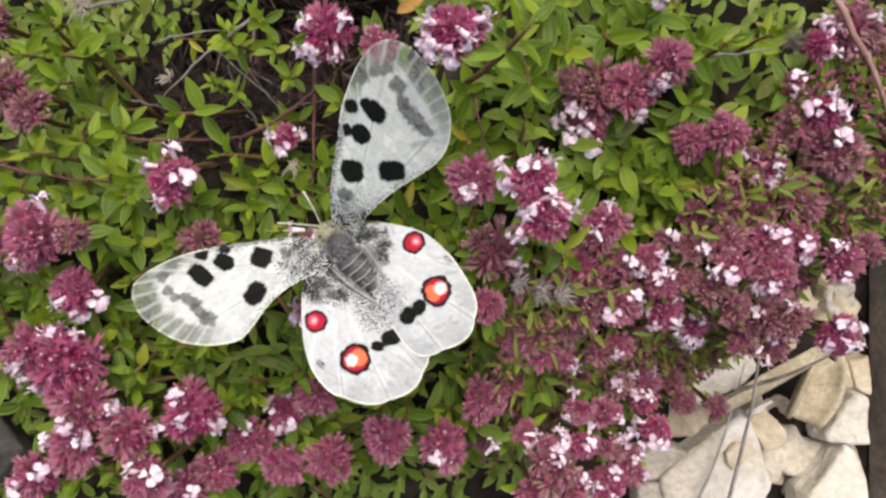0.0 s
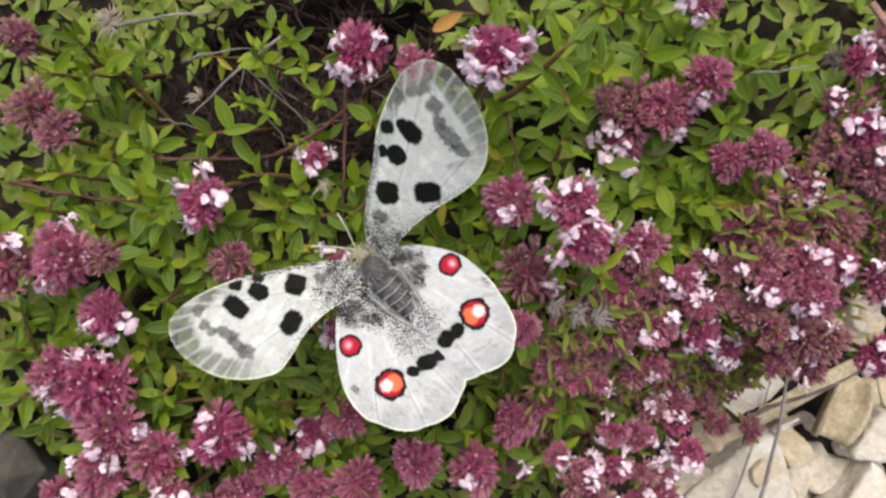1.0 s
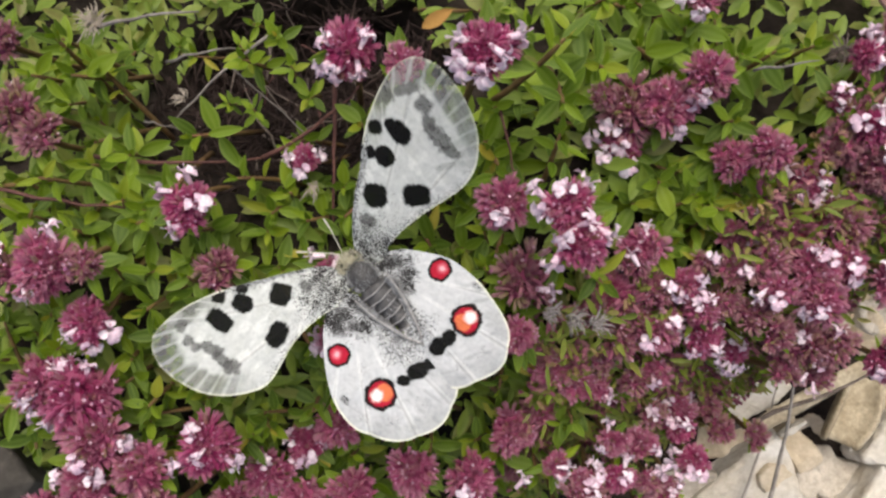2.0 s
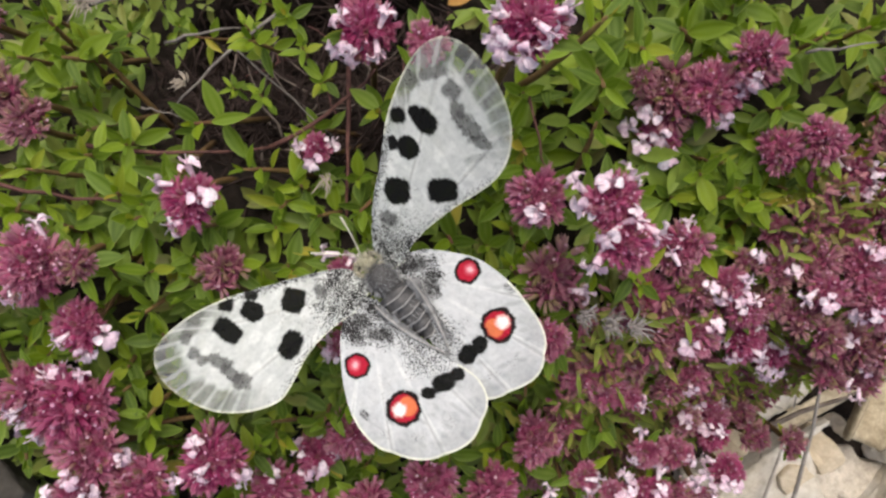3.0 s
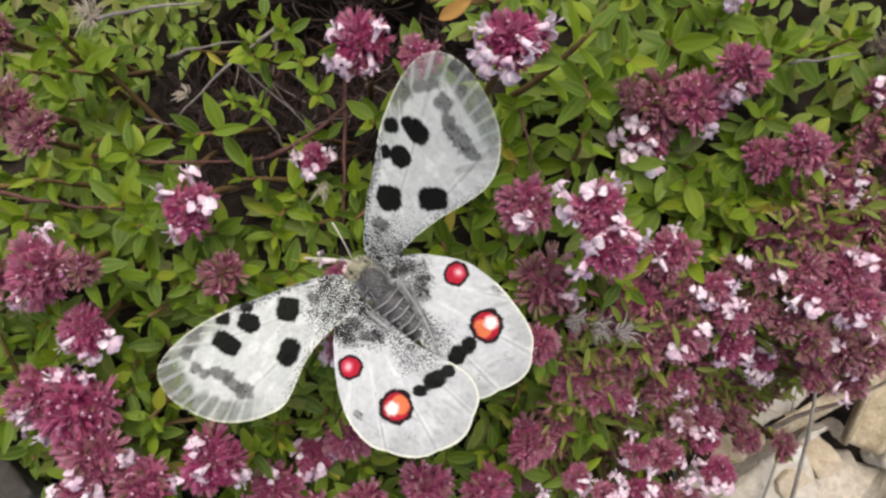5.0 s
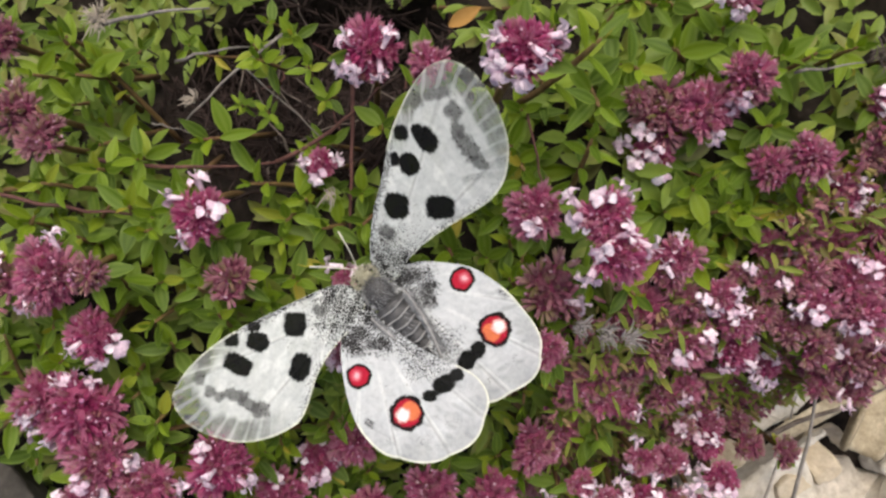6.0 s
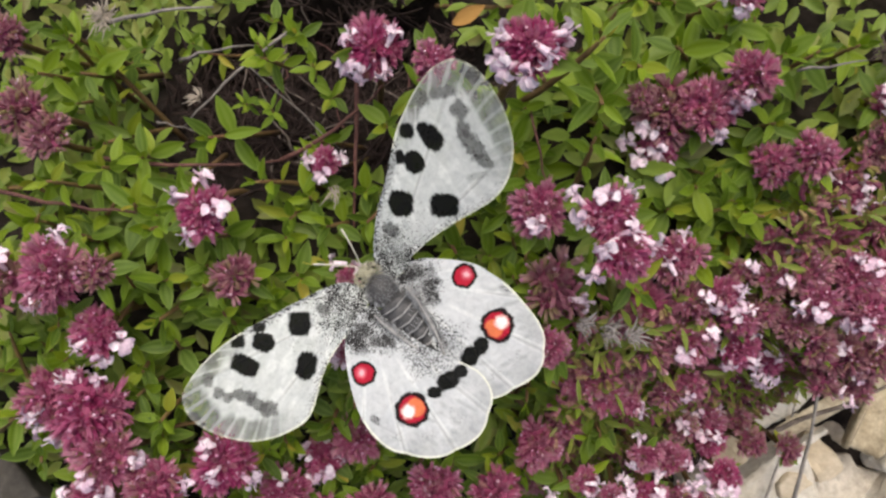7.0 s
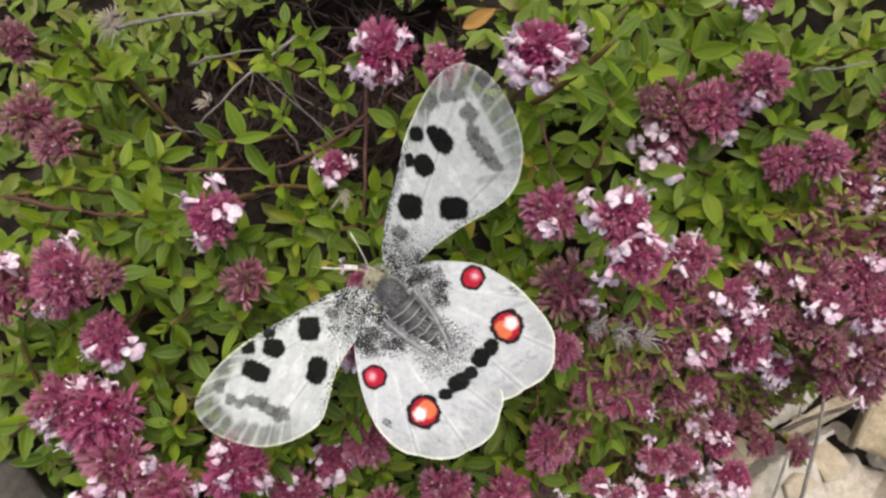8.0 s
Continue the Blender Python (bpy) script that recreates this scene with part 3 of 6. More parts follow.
def build_sprigs():
    rng = random.Random(11)
    kinds = [sprig(40 + i) for i in range(14)]
    spots = []
    for x, y, z, heading, size in (SPRIGS_A + SPRIGS_B + SPRIGS_C + SPRIGS_D + SPRIGS_E + SPRIGS_F):
        spots.append((x / 1000, y / 1000, z / 1000, heading, 0.95 * size, rng.uniform(0, 26)))
    gap = 0.0078
    for j in range(-7, 8):
        for i in range(-12, 14):
            x, y = (i + rng.uniform(-0.5, 0.5)) * gap, (j + rng.uniform(-0.5, 0.5)) * gap
            low = rng.uniform(0.004, 0.012)
            heading, size, tilt = rng.uniform(0, 180), rng.uniform(0.75, 1.05), rng.uniform(4, 52)
            if edge(x, y) > -0.004 or in_hollow(x, y) < rng.uniform(1.15, 1.6):
                continue
            if x < -0.022 and y > 0.016 and rng.random() < 0.38:
                continue
            if x > 0.055 and y > 0.012 and rng.random() < 0.5:
                continue
            if ((x - 0.002) / 0.013) ** 2 + ((y - 0.040) / 0.012) ** 2 < 1:
                continue
            if x > 0.025 and y < 0.010:
                if rng.random() < 0.65:
                    continue
                size *= 0.62
            if any(math.hypot(x - s[0], y - s[1]) < 0.0045 for s in spots):
                continue
            if x > 0.055 and y > 0.012:
                size, low = size * 0.78, low + 0.005
            spots.append((x, y, canopy(x, y) - low, heading, size, tilt))
    for k, (x, y, z, heading, size, tilt) in enumerate(spots):
        z = min(z, under_wings(x, y))
        for hx, hy, hz, r, _ in ALL_HEADS:
            if math.hypot(x - hx / 1000, y - hy / 1000) < r / 1000 + 0.004:
                z = min(z, hz / 1000 - 0.004)
        m = Matrix.Translation((x, y, z)) @ pose(0, 0, 0, 0, 0, rng.uniform(0, 360)) @ pose(0, 0, 0, tilt, 0, 0) @ pose(0, 0, 0, 0, 0, heading) @ Matrix.Scale(size, 4) @ Matrix.Translation((0, 0, -SPRIG_HEIGHT))
        if k < len(spots) - len(kinds):
            copy_thing(kinds[k % len(kinds)], m)
        else:
            kinds[k - (len(spots) - len(kinds))].matrix_basis = m


build_sprigs()


def build_undergrowth():
    """The lower leaves that no one could count, joined."""
    rng = random.Random(5)
    verts, faces, ribs = [], [], []
    for _ in range(6400):
        x, y = rng.uniform(-0.150, 0.150), rng.uniform(-0.105, 0.105)
        if edge(x, y) > -0.003 or in_hollow(x, y) < rng.uniform(1.05, 1.35):
            continue
        v, f, rib = blade(rng.uniform(0.32, 0.48), rng.uniform(-0.2, 0.15), rng.uniform(0.1, 0.3), (0.0, 0.2, 0.5, 0.8, 1.0), 3)
        size = rng.uniform(0.0045, 0.008)
        top = canopy(x, y)
        z = top - rng.uniform(0.013, 0.024) - 0.006 * step(0.085, 0.11, max(abs(x), 1.5 * abs(y)))
        z = min(z, under_wings(x, y) - 0.007)
        m = Matrix.Translation((x, y, z)) @ pose(0, 0, 0, rng.uniform(-35, 35), rng.uniform(-50, 25), rng.uniform(0, 360)) @ Matrix.Scale(size, 4)
        base = len(verts)
        verts += [m @ Vector(p) for p in v]
        faces += [tuple(base + k for k in q) for q in f]
        ribs += rib
    me = bpy.data.meshes.new("thyme_undergrowth")
    me.from_pydata(verts, [], faces)
    me.attributes.new("rib", "FLOAT", "POINT").data.foreach_set("value", ribs)
    me.materials.append(LEAF_UNDER)
    me.polygons.foreach_set("use_smooth", [True] * len(me.polygons))
    tagged(new("thyme_undergrowth", me), "dense lower thyme leaves, olive green and withered", "plant", kind="stuff")


build_undergrowth()


def build_narrow_leaves():
    """Small narrow olive leaves between the eastern heads, joined."""
    rng = random.Random(6)
    verts, faces, ribs = [], [], []
    for _ in range(2600):
        x, y = rng.uniform(0.012, 0.105), rng.uniform(-0.062, 0.028)
        if edge(x, y) > -0.002 or y > (-0.006 if x < 0.050 else 0.010 + 0.25 * (x - 0.050)):
            continue
        v, f, rib = blade(rng.uniform(0.18, 0.34), rng.uniform(-0.25, 0.2), rng.uniform(0.1, 0.3), (0.0, 0.2, 0.5, 0.8, 1.0), 3)
        z = min(canopy(x, y) - rng.uniform(-0.001, 0.008), under_wings(x, y) - 0.007)
        m = Matrix.Translation((x, y, z)) @ pose(0, 0, 0, rng.uniform(-40, 40), rng.uniform(-60, 15), rng.uniform(0, 360)) @ Matrix.Scale(rng.uniform(0.0030, 0.0055), 4)
        base = len(verts)
        verts += [m @ Vector(p) for p in v]
        faces += [tuple(base + k for k in q) for q in f]
        ribs += rib
    me = bpy.data.meshes.new("narrow_thyme_leaves")
    me.from_pydata(verts, [], faces)
    me.attributes.new("rib", "FLOAT", "POINT").data.foreach_set("value", ribs)
    me.materials.append(LEAF_NARROW)
    me.polygons.foreach_set("use_smooth", [True] * len(me.polygons))
    tagged(new("narrow_thyme_leaves", me), "small narrow olive thyme leaves between the flower heads", "plant", kind="stuff")


build_narrow_leaves()


# ---- thyme flower heads ----
def add_calyx(bm, d, wide, reach, rng):
    """One toothed calyx tube along d, from inside the head to its rim."""
    side = d.cross(Vector((0.2, 0.3, 0.9))).normalized()
    up = d.cross(side)
    rings = []
    for at, w in ((0.45, 0.6), (0.72, 1.0), (0.93, 0.96)):
        rings.append([bm.verts.new(d * at * reach + wide * w * (math.cos(t) * side + math.sin(t) * up)) for t in (2 * math.pi * j / 5 for j in range(5))])
    for r0, r1 in zip(rings, rings[1:]):
        for j in range(5):
            bm.faces.new((r0[j], r0[(j + 1) % 5], r1[(j + 1) % 5], r1[j]))
    out = rings[-1]
    for j in range(5):
        t = 2 * math.pi * (j + 0.5) / 5
        tip = bm.verts.new(d * reach * rng.uniform(1.02, 1.20) + wide * 1.15 * (math.cos(t) * side + math.sin(t) * up))
        bm.faces.new((out[j], out[(j + 1) % 5], tip))


def add_bud(bm, d, size, reach, rng):
    bud = bmesh.ops.create_icosphere(bm, subdivisions=1, radius=size, matrix=Matrix.Translation(d * reach * 0.98))
    for v in bud["verts"]:
        for f in v.link_faces:
            f.material_index = 1


def calyx_mesh(seed, mat, bud):
    rng = random.Random(seed)
    bm = bmesh.new()
    add_calyx(bm, Vector((0, 0, 1)), rng.uniform(0.088, 0.130), rng.uniform(0.86, 1.05), rng)
    if bud:
        add_bud(bm, Vector((0, 0, 1)), rng.uniform(0.06, 0.09), 0.98, rng)
    return mesh_of(bm, "calyx", [mat, BUD])


CALYX_COUNT, CALYX_TOP, LUMP = 310, 38, 0.66


def lumps(seed, spread, count):
    """Middles of the small whorls that make up a head."""
    rng = random.Random(seed)
    turn = rng.uniform(0, 6.28)
    out = [Vector((0, 0, 0.22))]
    for k in range(count):
        a = turn + 6.28 * k / count + rng.uniform(-0.4, 0.4)
        d = spread * rng.uniform(0.75, 1.15)
        out.append(Vector((d * math.cos(a), d * math.sin(a), rng.uniform(-0.25, 0.12))))
    return out


def calyx_way(k, middles, rng):
    """Where the k-th calyx of a head springs from and which way it points, from the crowns down."""
    n = len(middles)
    h = 1 - (k // n + 0.5) * n / CALYX_COUNT * 1.15
    a = k * 2.39996 + rng.uniform(-0.5, 0.5)
    s = math.sqrt(max(0.0, 1 - h * h))
    d = Vector((s * math.cos(a), s * math.sin(a), h + rng.uniform(-0.15, 0.15)))
    d = (d + Vector((rng.uniform(-0.38, 0.38), rng.uniform(-0.38, 0.38), rng.uniform(-0.1, 0.3)))).normalized()
    return middles[k % n], d, LUMP * rng.uniform(0.86, 1.10)


def calyx_pose(spring, d, reach):
    return Matrix.Translation(spring) @ d.to_track_quat("Z", "Y").to_matrix().to_4x4() @ Matrix.Scale(reach, 4)


def flower_dome(seed, mat, middles, first, heart=0.62, skip=1):
    """Unit-size head: the calyx tubes from the given one down, and the hearts of the whorls."""
    rng = random.Random(seed)
    bm = bmesh.new()
    up = Vector((0, 0, 1))
    for k in range(first, CALYX_COUNT, skip):
        m = calyx_pose(*calyx_way(k, middles, rng))
        old = set(bm.verts)
        add_calyx(bm, up, rng.uniform(0.088, 0.130), rng.uniform(0.86, 1.05), rng)
        if rng.random() < 0.15:
            add_bud(bm, up, rng.uniform(0.06, 0.095), 0.98, rng)
        bmesh.ops.transform(bm, matrix=m, verts=[v for v in bm.verts if v not in old])
    for p in middles:
        ball = bmesh.ops.create_icosphere(bm, subdivisions=2, radius=LUMP * heart, matrix=Matrix.Translation(p))
        for v in ball["verts"]:
            for f in v.link_faces:
                f.material_index = 2
    return mesh_of(bm, "flower_dome", [mat, BUD, HEART])


def corolla(seed):
    """A thyme floret: short tube, notched upper lip and three spreading lower lobes, with stamens."""
    rng = random.Random(seed)
    bm = bmesh.new()
    n = 8
    lower = [bm.verts.new((0.00045 * math.cos(t), 0.00045 * math.sin(t), -0.0030)) for t in (2 * math.pi * j / n for j in range(n))]
    mouth = [bm.verts.new((0.00075 * math.cos(t), 0.00075 * math.sin(t), 0)) for t in (2 * math.pi * j / n for j in range(n))]
    for j in range(n):
        bm.faces.new((lower[j], lower[(j + 1) % n], mouth[(j + 1) % n], mouth[j]))
    for at, length, width in ((90, 0.0013, 0.0020), (208, 0.0018, 0.0020), (270, 0.0023, 0.0022), (332, 0.0018, 0.0020)):
        t = radians(at + rng.uniform(-16, 16))
        along = Vector((math.cos(t), math.sin(t), 0))
        across = Vector((-math.sin(t), math.cos(t), 0))
        size = rng.uniform(0.9, 1.15)
        rows = []
        for s, w, z in ((0.0, 0.40, 0.0), (0.35, 0.85, 0.0004), (0.7, 1.0, 0.0003), (0.92, 0.75, -0.0001), (1.0, 0.35, -0.0004)):
            p = along * (0.00055 + length * size * s) + Vector((0, 0, z + rng.uniform(-0.00015, 0.00015)))
            rows.append([bm.verts.new(p + across * width * size * 0.5 * w * c + Vector((0, 0, 0.0005 * abs(c) + rng.uniform(-0.0004, 0.0004)))) for c in (-1, 0, 1)])
        for r0, r1 in zip(rows, rows[1:]):
            for j in range(2):
                bm.faces.new((r0[j], r0[j + 1], r1[j + 1], r1[j]))
    for k in range(3):
        t = rng.uniform(0, 6.28)
        tube(bm, [(0, 0, -0.001), (0.0005 * math.cos(t), 0.0005 * math.sin(t), 0.0012), (0.0011 * math.cos(t), 0.0011 * math.sin(t), 0.0022)], [0.00008, 0.00007, 0.00012], 3)
    return mesh_of(bm, "flower", [PETAL])


FRESH_MIDDLES = [lumps(400 + i, 0.36, 3 + i % 2) for i in range(6)]
OLD_MIDDLES = [lumps(420 + i, 0.50, 4) for i in range(5)]
DOMES = [flower_dome(200 + i, CALYX, p, CALYX_TOP) for i, p in enumerate(FRESH_MIDDLES)]
DOMES_FRESH = [flower_dome(215 + i, CALYX_FRESH, p, CALYX_TOP) for i, p in enumerate(FRESH_MIDDLES)]
DOMES_OLD = [flower_dome(230 + i, CALYX_OLD, p, CALYX_TOP, 0.42, 2) for i, p in enumerate(OLD_MIDDLES)]
DOMES_DEEP = [flower_dome(245 + i, CALYX_OLD if i % 2 else CALYX, p, 0) for i, p in enumerate(OLD_MIDDLES)]
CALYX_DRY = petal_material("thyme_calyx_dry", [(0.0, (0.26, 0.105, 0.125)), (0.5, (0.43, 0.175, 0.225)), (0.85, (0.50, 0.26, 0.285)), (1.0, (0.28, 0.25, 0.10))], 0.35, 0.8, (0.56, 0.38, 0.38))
DOMES_DRY = [flower_dome(252 + i, CALYX_DRY, p, CALYX_TOP) for i, p in enumerate(OLD_MIDDLES)]
CALYCES_DRY = [calyx_mesh(290 + i, CALYX_DRY, False) for i in range(6)]
WITHERED = petal_material("withered_calyx", [(0.0, (0.16, 0.14, 0.125)), (0.5, (0.34, 0.31, 0.28)), (1.0, (0.52, 0.48, 0.45))], 0.2, 0.85)
CALYCES = [calyx_mesh(260 + i, CALYX, i % 5 == 0) for i in range(10)]
CALYCES_FRESH = [calyx_mesh(270 + i, CALYX_FRESH, i % 5 == 0) for i in range(10)]
CALYCES_OLD = [calyx_mesh(280 + i, CALYX_OLD, i % 6 == 0) for i in range(8)]
COROLLAS = [corolla(300 + i) for i in range(6)]

def flower_head(x, y, z, r, florets, rng, old):
    n = len(florets)
    if old and x > 0.066 and y > 0.018:
        label = "dried brown-purple thyme flower head past bloom"
    elif old:
        label = "fading dull purple thyme flower head, mostly closed"
    elif n == 0:
        label = "round magenta thyme flower head with closed buds"
    elif n < 3:
        label = "magenta thyme flower head with a few pale pink florets"
    else:
        label = "magenta thyme flower head ringed with open pale pink florets"
    root = thing("thyme_flower_head", Matrix.Translation((x, y, z)), label, "flower", "thyme flower heads")
    kind = rng.randrange(5)
    dry = old and x > 0.066 and y > 0.018
    c = new("flower_dome", (DOMES_DRY if dry else DOMES_OLD if old else DOMES_FRESH if n > 2 else DOMES)[kind])
    middles = (OLD_MIDDLES if old else FRESH_MIDDLES)[kind]
    c.parent = root
    lean = edge(x, y)
    tip = 24 if lean > -0.045 else 10
    c.matrix_basis = pose(0, 0, 0, rng.uniform(-16, 16) + 0.5 * tip, rng.uniform(-16, 16) + tip * 0.8, rng.uniform(0, 360)) @ Matrix.Scale(r * 1.16, 4)
    for k in range(CALYX_TOP):
        ob = new("calyx", rng.choice(CALYCES_DRY if dry else CALYCES_OLD if old else CALYCES_FRESH if n > 2 else CALYCES))
        ob.parent = root
        ob.matrix_basis = c.matrix_basis @ calyx_pose(*calyx_way(k, middles, rng))
    foot = (rng.uniform(-0.006, 0.006), rng.uniform(-0.006, 0.006), min(soil(x, y) - z, -0.02))
    bm = bmesh.new()
    tube(bm, bent((0, 0, -0.2 * r), foot, (rng.uniform(-0.002, 0.002), rng.uniform(-0.002, 0.002), 0)), [0.0007] * 7, 5)
    part("stem", bm, STEM, root, "thin reddish stem")
    for k in range(3):
        ob = new("leaf", rng.choice(LEAVES))
        ob.parent = root
        ob.matrix_basis = pose(0, 0, -0.6 * r, 0, 0, rng.uniform(0, 360)) @ pose(0, 0, 0, rng.uniform(-20, 20), rng.uniform(-20, 5), 0) @ Matrix.Translation((0.3 * r, 0, 0)) @ Matrix.Scale(0.0038 if x > 0.022 and y < 0.012 else 0.0065, 4)
    for u, v in florets:
        u, v = u / 1000, v / 1000
        d = math.hypot(u, v)
        h = math.sqrt(max(1.05 * r * r - d * d, (0.30 * r) ** 2))
        way = Vector((u, v, 0.55 * h + 0.35 * r)).normalized()
        ob = new("flower", rng.choice(COROLLAS))
        ob.parent = root
        ob.matrix_basis = Matrix.Translation((u, v, h + 0.0004)) @ way.to_track_quat("Z", "Y").to_matrix().to_4x4() @ pose(0, 0, 0, rng.uniform(-35, 35), rng.uniform(-35, 35), rng.uniform(-70, 70)) @ Matrix.Scale(rng.uniform(0.66, 0.88) if x > 0.022 and y < 0.012 else rng.uniform(0.78, 1.0), 4)


def build_heads():
    rng = random.Random(77)
    for rows, fading in ((HEADS_WEST, 0.1), (HEADS_MIDDLE, 0.1), (HEADS_NORTH_EAST, 0.25), (HEADS_EAST, 0.15), (HEADS_EAST_LOOSE, 2.0)):
        for x, y, z, r, florets in rows:
            old = (rng.random() < fading and (len(florets) < 2 or fading > 1)) or (x > 66 and y > 18 and len(florets) < 2) or (x < -80 and y > 20)
            flower_head(x / 1000, y / 1000, z / 1000, r / 1000, florets, rng, old)


build_heads()


def plain_head(x, y, z, r, dome, rng, label):
    """A head deep among the stems, with no open floret."""
    root = thing("thyme_flower_head", Matrix.Translation((x, y, z)), label, "flower", "thyme flower heads")
    c = new("flower_dome", dome)
    c.parent = root
    c.matrix_basis = pose(0, 0, 0, rng.uniform(-30, 30), rng.uniform(-30, 30), rng.uniform(0, 360)) @ Matrix.Scale(r, 4)
    bm = bmesh.new()
    tube(bm, bent((0, 0, -0.2 * r), (rng.uniform(-0.004, 0.004), rng.uniform(-0.004, 0.004), min(soil(x, y) - z, -0.012)), (0.001, 0, 0)), [0.0006] * 7, 5)
    part("stem", bm, STEM, root, "thin reddish stem")


def build_deep_heads():
    rng = random.Random(31)
    made = []
    while len(made) < 12:
        x, y = rng.uniform(0.012, 0.105), rng.uniform(-0.062, 0.030)
        if edge(x, y) > -0.005 or y > 0.012 + 0.25 * (x - 0.03) or any(math.hypot(x - p[0], y - p[1]) < 0.0065 for p in made):
            continue
        made.append((x, y))
        plain_head(x, y, canopy(x, y) - rng.uniform(0.004, 0.011), rng.uniform(0.0042, 0.0066), rng.choice(DOMES_DEEP), rng, "dull mauve closed thyme flower head among thin stems")


build_deep_heads()


def build_spent_flowers():
    """Loose calyces of whorls past bloom between the heads, more than anyone could count."""
    rng = random.Random(83)
    bm = bmesh.new()
    add_calyx(bm, Vector((0, 0, 1)), 0.16, 1.0, rng)
    bm.verts.index_update()
    shape = [v.co.copy() for v in bm.verts]
    sides = [tuple(v.index for v in f.verts) for f in bm.faces]
    bm.free()
    verts, faces = [], []
    for _ in range(1120):
        x, y = rng.uniform(0.012, 0.108), rng.uniform(-0.062, 0.052)
        if edge(x, y) > -0.005 or y > (-0.004 if x < 0.050 else 0.010 + 1.05 * (x - 0.050)) or rng.random() < 0.25 + 0.5 * noise.noise((x * 90, y * 90, 4.0)):
            continue
        z = min(canopy(x, y) - rng.uniform(0.001, 0.009), under_wings(x, y) - 0.007)
        for k in range(rng.randint(5, 10)):
            d = Vector((rng.uniform(-1, 1), rng.uniform(-1, 1), rng.uniform(0.15, 1.1))).normalized()
            m = Matrix.Translation((x + rng.uniform(-0.0015, 0.0015), y + rng.uniform(-0.0015, 0.0015), z)) @ calyx_pose(Vector(), d, rng.uniform(0.0022, 0.0038))
            base = len(verts)
            verts += [m @ p for p in shape]
            faces += [tuple(base + q for q in f) for f in sides]
    me = bpy.data.meshes.new("spent_thyme_flowers")
    me.from_pydata(verts, [], faces)
    me.materials.append(SPENT)
    me.polygons.foreach_set("use_smooth", [True] * len(me.polygons))
    tagged(new("spent_thyme_flowers", me), "loose dull mauve and olive thyme calyces past bloom between the heads", "flower", kind="stuff")


build_spent_flowers()


# ---- the butterfly ----
def ring_through(points, count):
    """A smooth closed line through points, evenly stepped."""
    p = np.array(points, float)
    n = len(p)
    fine = []
    for i in range(n):
        a, b, c, d = p[i - 1], p[i], p[(i + 1) % n], p[(i + 2) % n]
        for t in np.linspace(0, 1, 30, endpoint=False):
            fine.append(0.5 * (2 * b + (c - a) * t + (2 * a - 5 * b + 4 * c - d) * t * t + (3 * b - a - 3 * c + d) * t ** 3))
    fine = np.array(fine)
    gone = np.concatenate([[0], np.cumsum(np.linalg.norm(np.diff(np.vstack([fine, fine[:1]]), axis=0), axis=1))])
    at = np.linspace(0, gone[-1], count, endpoint=False)
    closed = np.vstack([fine, fine[:1]])
    return np.column_stack([np.interp(at, gone, closed[:, 0]), np.interp(at, gone, closed[:, 1])])


def smooth(a, b, v):
    t = np.clip((v - a) / (b - a), 0, 1)
    return t * t * (3 - 2 * t)


def wobble(u, v, k):
    """Cheap smooth roughness, about -1 to 1."""
    return (np.sin(u * k + 1.7 * np.sin(v * k * 0.63)) + np.sin(v * k * 1.31 + 1.3 * np.sin(u * k * 0.71 + 2.0)) + np.sin((u - v) * k * 2.1 + 0.9)) / 3


